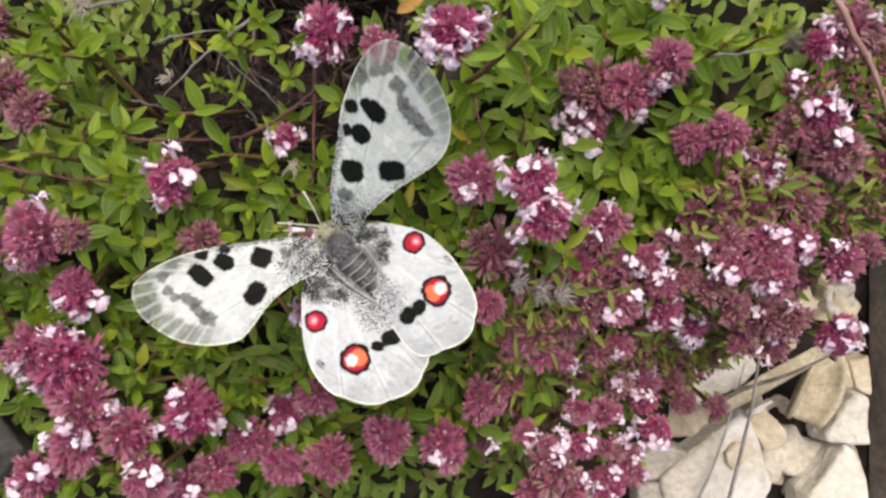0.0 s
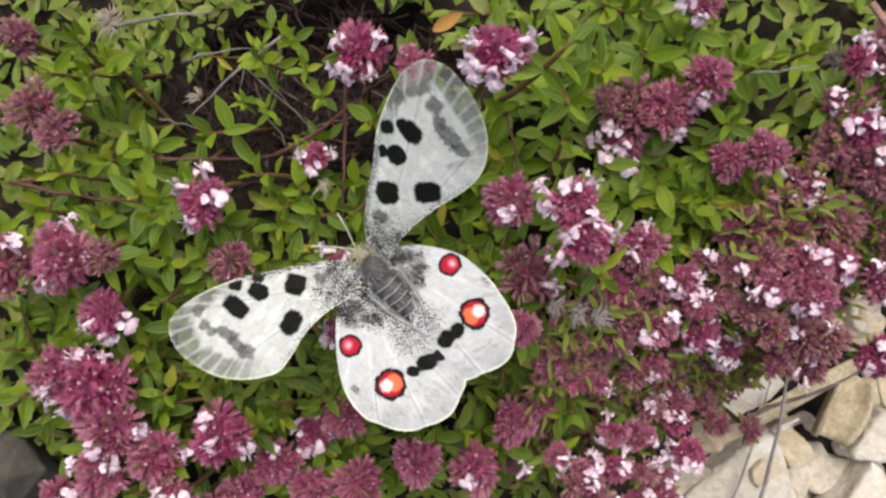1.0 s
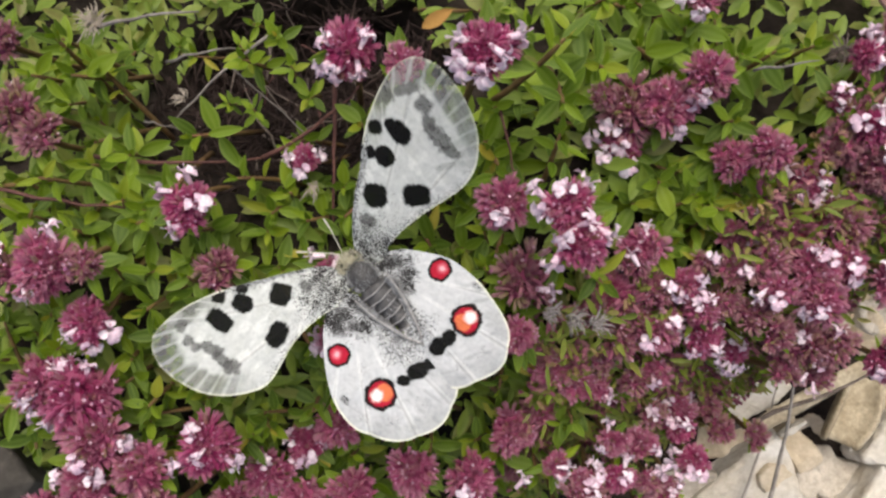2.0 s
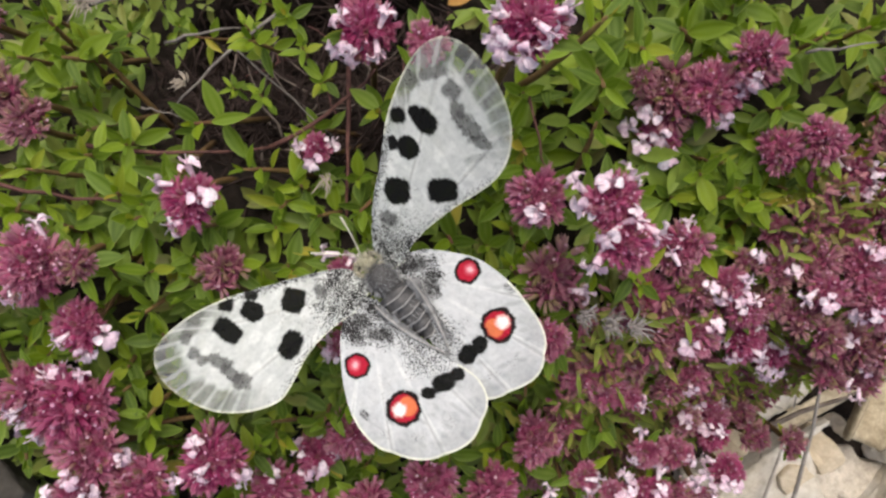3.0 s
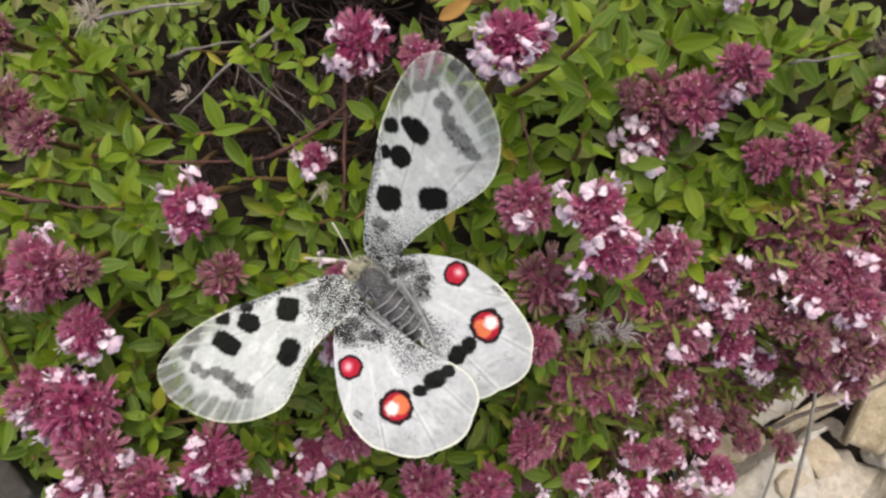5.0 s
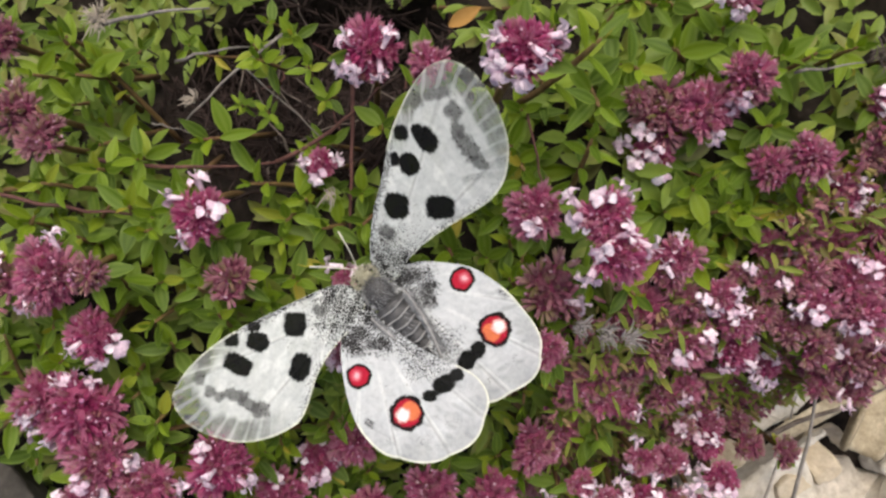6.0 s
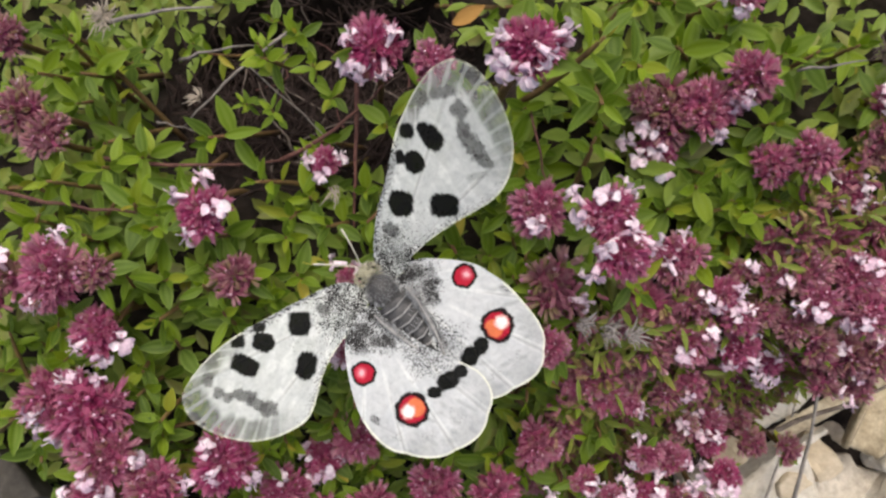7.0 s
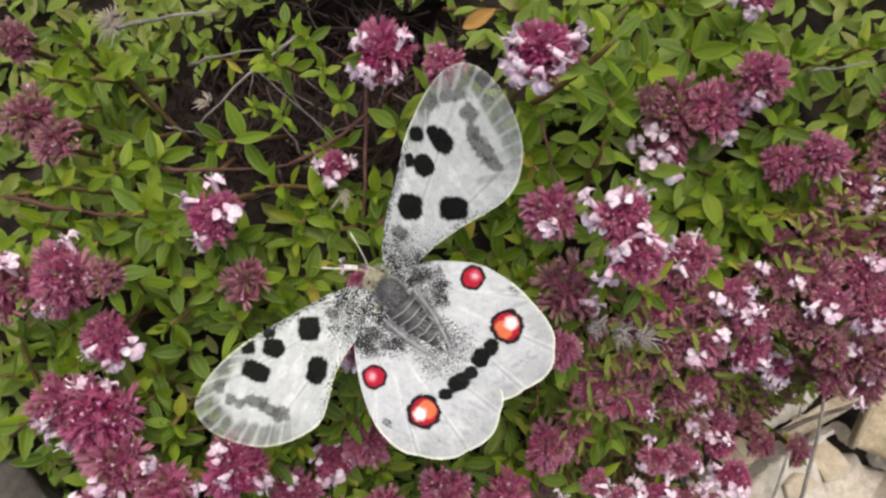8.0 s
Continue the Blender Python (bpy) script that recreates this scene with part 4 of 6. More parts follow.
def wing(name, parent, m, outline, spots, eyes, costa, fore, label, count=440, rings=84):
    """One wing in millimetres from its hinge, x outwards. costa: the side of its front edge."""
    line = ring_through(outline, count)
    middle = line.mean(axis=0)
    if not fore:
        beyond = np.hypot(line[:, 0], line[:, 1])
        lobe = np.abs(np.sin(np.arctan2(line[:, 1], line[:, 0]) * 10.5 + 0.3))
        line = line * (1 + 0.017 * (lobe - 0.6) * smooth(0.6, 0.9, beyond / beyond.max()))[:, None]
    if fore:
        middle = middle * 0.97
    r = (np.linspace(0, 1, rings + 1)[1:]) ** 0.8
    grid = middle + r[:, None, None] * (line - middle)[None]
    reach = np.linalg.norm(line - middle, axis=1)[None] * np.ones_like(r)[:, None]
    rim = (1 - r)[:, None] * reach
    u, v = grid[..., 0].ravel(), grid[..., 1].ravel()
    rr = (r[:, None] * np.ones(count)[None]).ravel()
    rim = rim.ravel()
    u, v = np.append(u, middle[0]), np.append(v, middle[1])
    rr, rim = np.append(rr, 0), np.append(rim, 30)
    far, theta = np.hypot(u, v), np.arctan2(v, u)
    longest = u.max()
    out = smooth(0.50, 0.80, u / longest) if fore else smooth(0.60, 0.90, far / far.max())
    fan = np.arctan2(v, u - 0.45 * longest) if fore else theta
    rays = np.abs(np.sin(fan * (23 if fore else 10.5) + 0.6 + (0.25 if fore else 0.55) * wobble(u, v, 0.5)))
    vein = smooth(0.14 if fore else 0.20, 0.03, np.abs(np.sin(theta * (7.5 if fore else 10.5) + 0.3))) * (smooth(0.12, 0.4, far / longest) if fore else smooth(0.42, 0.7, far / far.max()))
    lift = 0.5 * np.cos(np.clip(rr, 0, 1) * 1.4) + (0.14 if fore else 0.15) * np.cos(theta * (15 if fore else 21)) * smooth(0.3, 1.0, far / longest) + 0.10 * vein
    lift -= 0.5 * (u / longest) ** 2 * (1 if fore else 0.6)
    # ground colour and half-clear margin
    white = np.array([0.625, 0.645, 0.635]) if fore else np.array([0.60, 0.613, 0.630])
    colour = np.repeat(white[None], len(u), 0)
    alpha = np.full(len(u), 0.97)
    strewn = np.zeros(len(u))

    def lay(mask, tint):
        nonlocal colour
        colour = colour * (1 - mask[:, None]) + np.array(tint)[None] * mask[:, None]

    lay((0.42 if fore else 0.34) * vein, (0.34, 0.34, 0.33))
    ridge = smooth(0.30, 0.18, np.abs(np.sin(theta * (7.5 if fore else 10.5) + 0.30))) * (1 - vein) * smooth(0.2, 0.5, far / longest)
    lay((0.35 * (1 - smooth(0.5, 0.8, u / longest)) if fore else 0.55) * ridge, (0.82, 0.82, 0.81))
    lay(0.16 * (0.5 + 0.5 * wobble(u, v, 0.6)) + 0.10 * np.clip(wobble(u, v, 1.9), 0, 1), (0.40, 0.42, 0.42))
    if fore:
        band = smooth(4.9, 3.0, rim + 0.9 * wobble(u, v, 0.9)) * out * np.clip(0.88 + 0.3 * wobble(u, v, 0.62), 0.3, 1)
        streak = (0.25 + 0.75 * smooth(0.15, 0.60, rays + 0.16 * wobble(u, v, 1.6))) * (0.8 + 0.2 * wobble(u, v, 2.3))
        lay(band * (0.25 + 0.45 * streak), (0.15, 0.155, 0.145))
        strewn = 0.06 * band * streak
        clean = smooth(0.1, 0.6, wobble(u, v, 0.75) + 0.3 * wobble(u, v, 2.2)) * (1 - band)
        lay(0.5 * clean, (0.80, 0.81, 0.79))
        lay(0.30 * smooth(0.2, 0.7, wobble(u + 3.0, v, 0.85)) * (1 - band), (0.47, 0.49, 0.46))
        alpha -= band * (0.10 + 0.38 * streak) + 0.03
        alpha -= 0.30 * smooth(0.82, 0.97, u / longest) * (0.5 + 0.5 * streak)
        lay(0.16 * smooth(0.45, 0.9, u / longest), (0.5, 0.52, 0.5))
    else:
        band = smooth(4.5, 1.5, rim) * out
        lay(0.42 * band * rays, (0.36, 0.37, 0.38))
        lay(0.30 * smooth(0.35, 0.75, far / far.max()) * smooth(0.3, 0.9, rays + 0.4 * wobble(u, v, 1.1)), (0.42, 0.42, 0.44))
        lay(0.45 * smooth(0.40, 0.75, wobble(u, v, 1.35)) * smooth(0.4, 0.7, far / far.max()), (0.34, 0.35, 0.36))
        alpha -= 0.10 * band
    # black and grey marks
    for x, y, a, b, turn, dark, soft in spots:
        c, s = math.cos(radians(turn)), math.sin(radians(turn))
        p, q = ((u - x) * c + (v - y) * s) / a, (-(u - x) * s + (v - y) * c) / b
        d = (np.abs(p) ** 3.0 + np.abs(q) ** 3.0) ** (1 / 3) + 0.11 * wobble(u, v, 2.6) + 0.07 * wobble(u, v, 7.7)
        if dark < 0.9:
            d = d / 1.06 + 0.16 * wobble(u, v, 1.5) + 0.14 * wobble(u, v, 4.3) + (0.22 * (0.6 - rays) if fore else 0.0)
        mask = smooth(1.0 + soft * 0.45, 1.0 - soft * 0.35, d) * dark
        mask = np.clip(mask * (1.4 if fore and dark < 0.9 else 1.0), 0, 1)
        if dark < 0.9:
            strewn = np.maximum(strewn, mask * ((0.25 if fore else 0.8) + 0.25 * wobble(u, v, 4.0)))
            lay((0.80 if fore else 0.74) * mask, (0.085, 0.085, 0.084))
        else:
            lay(mask, (0.006, 0.006, 0.006))
        alpha = np.maximum(alpha, mask * 0.97)
    # red eyespots: black ring, red field, orange and white heart
    for x, y, a, hx, hy, orange in eyes:
        d = np.hypot(u - x, v - y) / a + 0.08 * wobble(u, v, 1.2) + 0.05 * wobble(u, v, 2.9) + 0.035 * wobble(u, v, 9.0)
        lay(smooth(1.06, 0.98, d), (0.014, 0.008, 0.009))
        lay(smooth(0.84, 0.72, d), (0.42, 0.012, 0.035))
        if orange:
            field = np.hypot(u - x + 0.9 * (hx - x), v - y + 0.9 * (hy - y)) / a
            lay(smooth(0.62, 0.48, field) * smooth(0.80, 0.70, d), (0.74, 0.19, 0.08))
        core = np.hypot(u - hx, v - hy) / a + 0.06 * wobble(u, v, 4.0)
        if orange:
            lay(smooth(0.50, 0.36, core), (0.80, 0.45, 0.42))
            lay(smooth(0.40, 0.26, core), (0.86, 0.84, 0.82))
        else:
            lay(0.85 * smooth(0.58, 0.30, core), (0.66, 0.12, 0.17))
            lay(0.9 * smooth(0.34, 0.10, core), (0.82, 0.50, 0.54))
    lay(0.9 * smooth(0.50, 0.16, rim) * (((out > 0.1) | (costa * v < 0)) if fore else (out > 0.05)), (0.84, 0.84, 0.70))
    # dusting of dark scales
    if fore:
        dust = (0.54 + 0.18 * wobble(u, v, 0.9)) * smooth(12.0, 3.5, far) + 0.06 * smooth(17, 10, far)
        dust = np.maximum(dust, 0.55 * smooth(1.9, 0.4, rim) * smooth(0.72, 0.5, u / longest) * (v * costa > 0))
        dust = np.maximum(dust, 0.36 * smooth(2.2, 0.5, rim) * smooth(0.62, 0.40, u / longest))
    else:
        inner = costa * v
        dust = (0.60 + 0.30 * wobble(u, v, 0.8)) * smooth(9.3, 6.3, far + 0.8 * wobble(u, v, 1.1))
        dust = np.maximum(dust, 0.46 * smooth(9.0, 3.0, rim) * smooth(1.5, -2.5, inner) * smooth(0.75, 0.5, far / far.max()))
    dust = np.maximum(dust, 0.85 * strewn)
    dust = np.where(dust > 0.02, 0.32 + 0.36 * dust, 0.0)
    count_all = len(u)
    verts = np.column_stack([u, v, lift]) / 1000
    faces = []
    for i in range(rings - 1):
        for j in range(count):
            k = (j + 1) % count
            faces.append((i * count + j, (i + 1) * count + j, (i + 1) * count + k, i * count + k))
    faces += [(count_all - 1, j, (j + 1) % count) for j in range(count)]
    me = bpy.data.meshes.new(name)
    me.from_pydata(verts.tolist(), [], faces)
    data = np.column_stack([np.clip(colour, 0, 1), np.clip(alpha, 0.3, 1)])
    me.attributes.new("pattern", "FLOAT_COLOR", "POINT").data.foreach_set("color", data.ravel())
    me.attributes.new("dust", "FLOAT", "POINT").data.foreach_set("value", dust)
    me.materials.append(WING)
    me.polygons.foreach_set("use_smooth", [True] * len(me.polygons))
    ob = new(name, me)
    ob.parent = parent
    ob.matrix_basis = m
    return tagged(ob, label)


RIGHT_FORE_OUTLINE = [(-0.71, 2.1), (3.02, 3.71), (10.3, 4.74), (16.57, 4.68), (23.46, 5.03), (28.47, 4.4), (32.29, 3.51), (35.45, 2.13), (37.49, 0.12), (38.04, -1.73), (37.48, -4.63), (35.64, -7.56), (33.0, -10.39), (30.11, -12.59), (27.0, -14.04), (22.98, -14.73), (19.57, -14.15), (16.51, -12.36), (12.1, -8.52), (8.1, -5.54), (4.04, -3.28), (0.08, -2.25), (-1.69, -0.42)]
RIGHT_FORE_SPOTS = [
    (12.54, 1.11, 2.11, 2.32, -72, 1.0, 0.25),
    (14.53, -5.97, 2.46, 2.10, -72, 1.0, 0.25),
    (20.23, 0.84, 1.87, 1.64, -135, 1.0, 0.25),
    (20.23, 3.35, 0.75, 1.15, -72, 1.0, 0.4),
    (25.01, -0.87, 2.29, 1.60, -129, 1.0, 0.3),
    (26.18, 0.96, 1.01, 0.83, -73, 1.0, 0.5),
    (24.76, 3.35, 1.29, 1.21, -72, 1.0, 0.4),
    (7.55, 1.66, 1.25, 1.06, -104, 0.8, 0.8),
    (30.36, 2.82, 1.54, 1.08, -73, 0.675, 0.8),
    (32.33, -0.57, 2.33, 0.80, -63, 0.675, 0.8),
    (30.53, -3.87, 1.42, 1.18, -113, 0.7425000000000002, 0.8),
    (27.69, -5.43, 0.91, 1.20, -73, 0.8, 0.8),
    (25.82, -7.49, 2.20, 1.21, -124, 0.8, 0.8),
    (23.83, -9.89, 1.45, 0.85, -93, 0.675, 0.8),
    (21.18, -9.71, 1.49, 0.57, -57, 0.25, 0.8)]
LEFT_FORE_OUTLINE = [(-2.21, -0.11), (-0.89, -2.78), (1.96, -4.5), (7.3, -5.04), (13.2, -5.16), (19.58, -5.19), (24.61, -4.6), (29.16, -3.25), (32.56, -1.27), (33.82, 0.55), (33.87, 3.31), (32.73, 6.14), (30.09, 9.45), (27.18, 11.76), (23.72, 13.11), (20.25, 13.57), (17.26, 13.19), (14.61, 11.15), (11.42, 7.95), (8.08, 5.69), (4.56, 4.15), (1.29, 3.1)]
LEFT_FORE_SPOTS = [
    (10.84, -1.59, 1.91, 2.12, 150, 1.0, 0.25),
    (13.32, 5.29, 1.72, 2.28, 140, 1.0, 0.25),
    (17.59, -1.83, 1.89, 1.59, 130, 1.0, 0.25),
    (17.05, -4.39, 1.12, 0.86, 150, 1.0, 0.5),
    (22.01, 0.08, 2.45, 1.57, 125, 1.0, 0.3),
    (21.2, -4.15, 1.21, 1.23, 150, 1.0, 0.4),
    (6.17, -1.71, 1.07, 0.77, 120, 0.8, 0.8),
    (26.16, -3.65, 0.82, 1.20, 140, 0.675, 0.8),
    (28.34, -0.93, 0.73, 1.12, 150, 0.675, 0.8),
    (27.98, 1.88, 0.72, 0.84, 149, 0.675, 0.8),
    (27.12, 3.36, 0.74, 0.75, 149, 0.675, 0.8),
    (24.58, 4.44, 1.86, 0.84, 139, 0.8, 0.8),
    (23.3, 6.73, 1.60, 0.83, 125, 0.8, 0.8),
    (22.11, 8.42, 1.21, 1.22, 149, 0.8, 0.8)]
RIGHT_HIND_OUTLINE = [(0.12, -1.77), (-0.12, 1.77), (2.07, 4.74), (6.82, 6.77), (11.46, 7.91), (15.66, 7.5), (19.69, 6.41), (23.38, 4.59), (26.31, 2.56), (27.96, 0.61), (28.98, -2.03), (28.66, -4.86), (27.24, -7.78), (25.42, -10.27), (23.04, -11.99), (20.07, -11.9), (16.54, -10.58), (12.01, -8.53), (6.25, -5.49), (1.85, -2.94)]
RIGHT_HIND_SPOTS = [
    (2.43, 2.44, 1.89, 1.18, 23, 0.85, 0.7),
    (6.67, 0.22, 1.28, 1.94, 43, 0.85, 0.8),
    (17.35, -6.86, 1.44, 1.74, -6, 1.0, 0.3),
    (18.27, -4.36, 1.24, 1.43, 5, 1.0, 0.3),
    (18.29, 6.02, 1.06, 0.58, -11, 0.4, 0.8),
    (24.82, -4.32, 0.95, 1.34, -6, 0.14, 0.8),
    (22.53, -7.44, 0.95, 1.33, 15, 0.1, 0.8)]
RIGHT_HIND_EYES = [(10.88, 5.33, 2.15, 11.12, 5.75, 0.0), (19.49, -0.15, 2.87, 19.88, 0.65, 1.0)]
LEFT_HIND_OUTLINE = [(-0.69, -0.83), (0.69, -3.54), (3.46, -5.11), (7.85, -6.04), (12.95, -6.47), (17.56, -6.06), (21.05, -4.71), (24.1, -2.24), (26.23, 1.7), (27.22, 6.0), (26.63, 9.6), (24.98, 12.96), (22.2, 15.3), (19.32, 16.18), (16.3, 15.47), (13.99, 13.6), (11.2, 10.34), (7.11, 6.54), (2.47, 3.38), (-0.19, 1.62)]
LEFT_HIND_SPOTS = [
    (2.78, -1.9, 1.28, 1.27, 72, 0.85, 0.7),
    (5.6, 0.74, 1.67, 0.88, 82, 0.89, 0.6),
    (16.74, 7.0, 1.26, 0.95, 72, 1.0, 0.3),
    (15.62, 9.71, 1.92, 1.43, 97, 1.0, 0.3),
    (14.77, 12.32, 1.16, 1.05, 91, 1.0, 0.3),
    (17.95, -3.94, 0.77, 0.57, 42, 0.6075, 0.8),
    (21.7, -1.17, 0.77, 0.75, 72, 0.15, 0.8),
    (23.23, 3.88, 1.34, 0.74, 92, 0.15, 0.8),
    (21.59, 9.46, 1.34, 1.13, 72, 0.15, 0.8)]
LEFT_HIND_EYES = [(9.96, -3.6, 2.15, 9.75, -3.95, 0.0), (18.27, 2.55, 2.89, 18.42, 1.79, 1.0)]

BODY_TURN = pose(0, 0, 0, 0, 0, 132)   # the head points along x of this


def lathe(bm, profile, sides=20, flat=0.9):
    """A round body along x from (x, radius, z) rows."""
    rings = [[bm.verts.new(BODY_TURN @ Vector((x, r * math.cos(t), z + flat * r * math.sin(t)))) for t in (2 * math.pi * j / sides for j in range(sides))] for x, r, z in profile]
    for r0, r1 in zip(rings, rings[1:]):
        for j in range(sides):
            bm.faces.new((r0[j], r0[(j + 1) % sides], r1[(j + 1) % sides], r1[j]))
    bm.faces.new(rings[0][::-1])
    bm.faces.new(rings[-1])


def hairs(bm, count, spot, length, rng, lay=(-0.6, 0, 0.4), thick=0.00006):
    """Thin tapered hairs from places given by spot(rng): place, way."""
    for _ in range(count):
        p, d = spot(rng)
        d = (d + Vector(lay) + Vector([rng.uniform(-0.5, 0.5) for _ in range(3)])).normalized()
        n = length * rng.uniform(0.6, 1.2)
        q = p + d * n * 0.5 + Vector((0, 0, rng.uniform(-0.1, 0.15) * n))
        e = p + d * n + Vector((0, 0, -0.15 * n))
        s = d.cross(Vector((rng.uniform(-1, 1), rng.uniform(-1, 1), 1))).normalized() * thick
        v = [bm.verts.new(BODY_TURN @ w) for w in (p - s, p + s, q - s, q + s, e)]
        bm.faces.new((v[0], v[1], v[3], v[2]))
        bm.faces.new((v[2], v[3], v[4]))


def build_butterfly():
    rng = random.Random(9)
    root = thing("butterfly", Matrix.Translation((-0.02042, -0.00127, 0.15200)), "white butterfly with black spots and red eyespots, wings spread on thyme", "butterfly")
    right_fore = wing("forewing", root, RF_ROWS[0][1], RIGHT_FORE_OUTLINE, RIGHT_FORE_SPOTS, [], 1, True, "white forewing with black spots and grey clear margin")
    left_fore = wing("forewing", root, LF_ROWS[0][1], LEFT_FORE_OUTLINE, LEFT_FORE_SPOTS, [], -1, True, "white forewing with black spots and grey clear margin")
    right_hind = wing("hindwing", root, RH_ROWS[0][1], RIGHT_HIND_OUTLINE, RIGHT_HIND_SPOTS, RIGHT_HIND_EYES, 1, False, "white hindwing with two red black-ringed eyespots")
    left_hind = wing("hindwing", root, LH_ROWS[0][1], LEFT_HIND_OUTLINE, LEFT_HIND_SPOTS, LEFT_HIND_EYES, -1, False, "white hindwing with two red black-ringed eyespots")
    bm = bmesh.new()
    lathe(bm, [(-0.0024, 0.0014, -0.0004), (-0.0018, 0.0021, -0.0002), (-0.0006, 0.0024, 0), (0.0008, 0.0025, 0.0001), (0.0022, 0.0023, 0), (0.0033, 0.0017, -0.0002), (0.0039, 0.0008, -0.0004)])
    thorax = part("thorax", bm, CHITIN, root, "dark grey furry thorax")

    def on_thorax(g):
        a, b = g.uniform(0, 2 * math.pi), g.uniform(-0.3, 1.0)
        s = math.sqrt(max(0, 1 - b * b))
        d = Vector((s * math.cos(a), s * math.sin(a), b))
        return Vector((0.0008 + 0.0029 * d.x, 0.0024 * d.y, 0.0022 * d.z)), d

    bm = bmesh.new()
    hairs(bm, 520, on_thorax, 0.0011, rng)
    tagged(part("fur", bm, FUR, thorax, "grey fur"), kind="stuff")
    # abdomen: seven overlapping rings
    bm = bmesh.new()
    prof, rings = [], []
    for k in range(7):
        x0 = -0.0016 - 0.00170 * k
        w = 0.0031 * (1 - 0.012 * k - 0.0180 * k * k)
        prof += [(x0, w * 0.93, -0.0002), (x0 - 0.0006, w * 1.02, -0.0002), (x0 - 0.00135, w * 0.99, -0.0002)]
        rings.append((x0 - 0.00142, w * 1.01))
    prof += [(-0.0141, 0.0006, 0.0), (-0.0152, 0.0002, 0.0)]
    lathe(bm, prof, 24)
    abdomen = part("abdomen", bm, CHITIN, root, "dark grey abdomen with pale ring lines")
    for x, w in rings[:6]:
        bm = bmesh.new()
        arc = [BODY_TURN @ Vector((x + 0.0005 * abs(math.cos(t)), w * math.cos(t), -0.0002 + 0.9 * w * math.sin(t))) for t in np.linspace(0.15, math.pi - 0.15, 14)]
        tube(bm, arc, [0.00009 + 0.00007 * math.sin(math.pi * i / 13) for i in range(14)], 5)
        part("ring", bm, PALE_RING, abdomen, "pale ring line")

    for side in (-1, 1):
        bm = bmesh.new()
        way = [BODY_TURN @ Vector((-0.0015 - 0.0143 * t, side * (0.0037 * (1 - 0.15 * t - 0.83 * t * t)), 0.0021 - 0.0004 * t)) for t in np.linspace(0, 1, 10)]
        tube(bm, way, [0.00018 + 0.00014 * math.sin(math.pi * i / 9) for i in range(10)], 6)
        part("side_fringe", bm, PALE_RING, abdomen, "pale grey hair fringe")

    def on_abdomen(g):
        x = g.uniform(-0.0135, -0.002)
        a = g.uniform(-0.2, math.pi + 0.2)
        if 0.5 < a < 2.6 and g.random() < 0.97:
            a = g.choice((0.2, 2.9)) + g.uniform(-0.4, 0.4)
        w = 0.0035 * (1 - 0.62 * (-x - 0.0016) / 0.0115)
        d = Vector((0, math.cos(a), math.sin(a)))
        return Vector((x, w * d.y, 0.0006 + 0.7 * w * d.z)), d

    bm = bmesh.new()
    hairs(bm, 1700, on_abdomen, 0.0019, rng, (-1.0, 0, 0.0))
    tagged(part("fur", bm, FUR, abdomen, "grey fur"), kind="stuff")
    # head, collar, eyes, antennae
    bm = bmesh.new()
    lathe(bm, [(0.0036, 0.0008, -0.0004), (0.0042, 0.0014, -0.0004), (0.005, 0.0016, -0.0004), (0.0058, 0.0013, -0.0005), (0.0063, 0.0006, -0.0006)], 14)
    head = part("head", bm, FUR_PALE, root, "small pale furry head")

    def on_head(g):
        a, b = g.uniform(0, 2 * math.pi), g.uniform(-0.2, 1.0)
        s = math.sqrt(max(0, 1 - b * b))
        d = Vector((s * math.cos(a), s * math.sin(a), b))
        return Vector((0.0044 + 0.0014 * d.x, 0.0022 * d.y, 0.0016 * d.z - 0.0002)), d

    bm = bmesh.new()
    hairs(bm, 420, on_head, 0.0010, rng, (0.1, 0, 0.2))
    tagged(part("collar", bm, FUR_PALE, root, "pale yellowish fur collar"), kind="stuff")
    for side in (-1, 1):
        bm = bmesh.new()
        bmesh.ops.create_uvsphere(bm, u_segments=12, v_segments=8, radius=0.0008, matrix=BODY_TURN @ Matrix.Translation((0.0053, 0.0013 * side, -0.0003)))
        part("eye", bm, EYE_DARK, head, "dark round eye")
    for tip in ((-0.0072, 0.0112, 0.0030), (-0.0122, 0.0052, 0.0024)):
        bm = bmesh.new()
        pts = bent((-0.0041, 0.0046, 0.0004), tip, (0.0002, 0.0001, 0.0004), 9)
        tube(bm, pts, [0.00010] * 6 + [0.00013, 0.00019, 0.00014], 6)
        part("antenna", bm, ANTENNA, head, "thin pale antenna")
    for side in (-1, 1):
        for x, spread in ((0.0025, 0.6), (0.0, 0.2), (-0.0022, -0.5)):
            bm = bmesh.new()
            knee = Vector((x + 0.002 * spread, side * 0.0045, -0.0022))
            foot = Vector((x + 0.004 * spread, side * 0.0050, -0.0085))
            tube(bm, [BODY_TURN @ p for p in (Vector((x, side * 0.0015, -0.0018)), knee, foot)], [0.00025, 0.0002, 0.00012], 5)
            part("leg", bm, CHITIN, root, "thin grey leg")
    return root, right_fore, left_fore, right_hind, left_hind


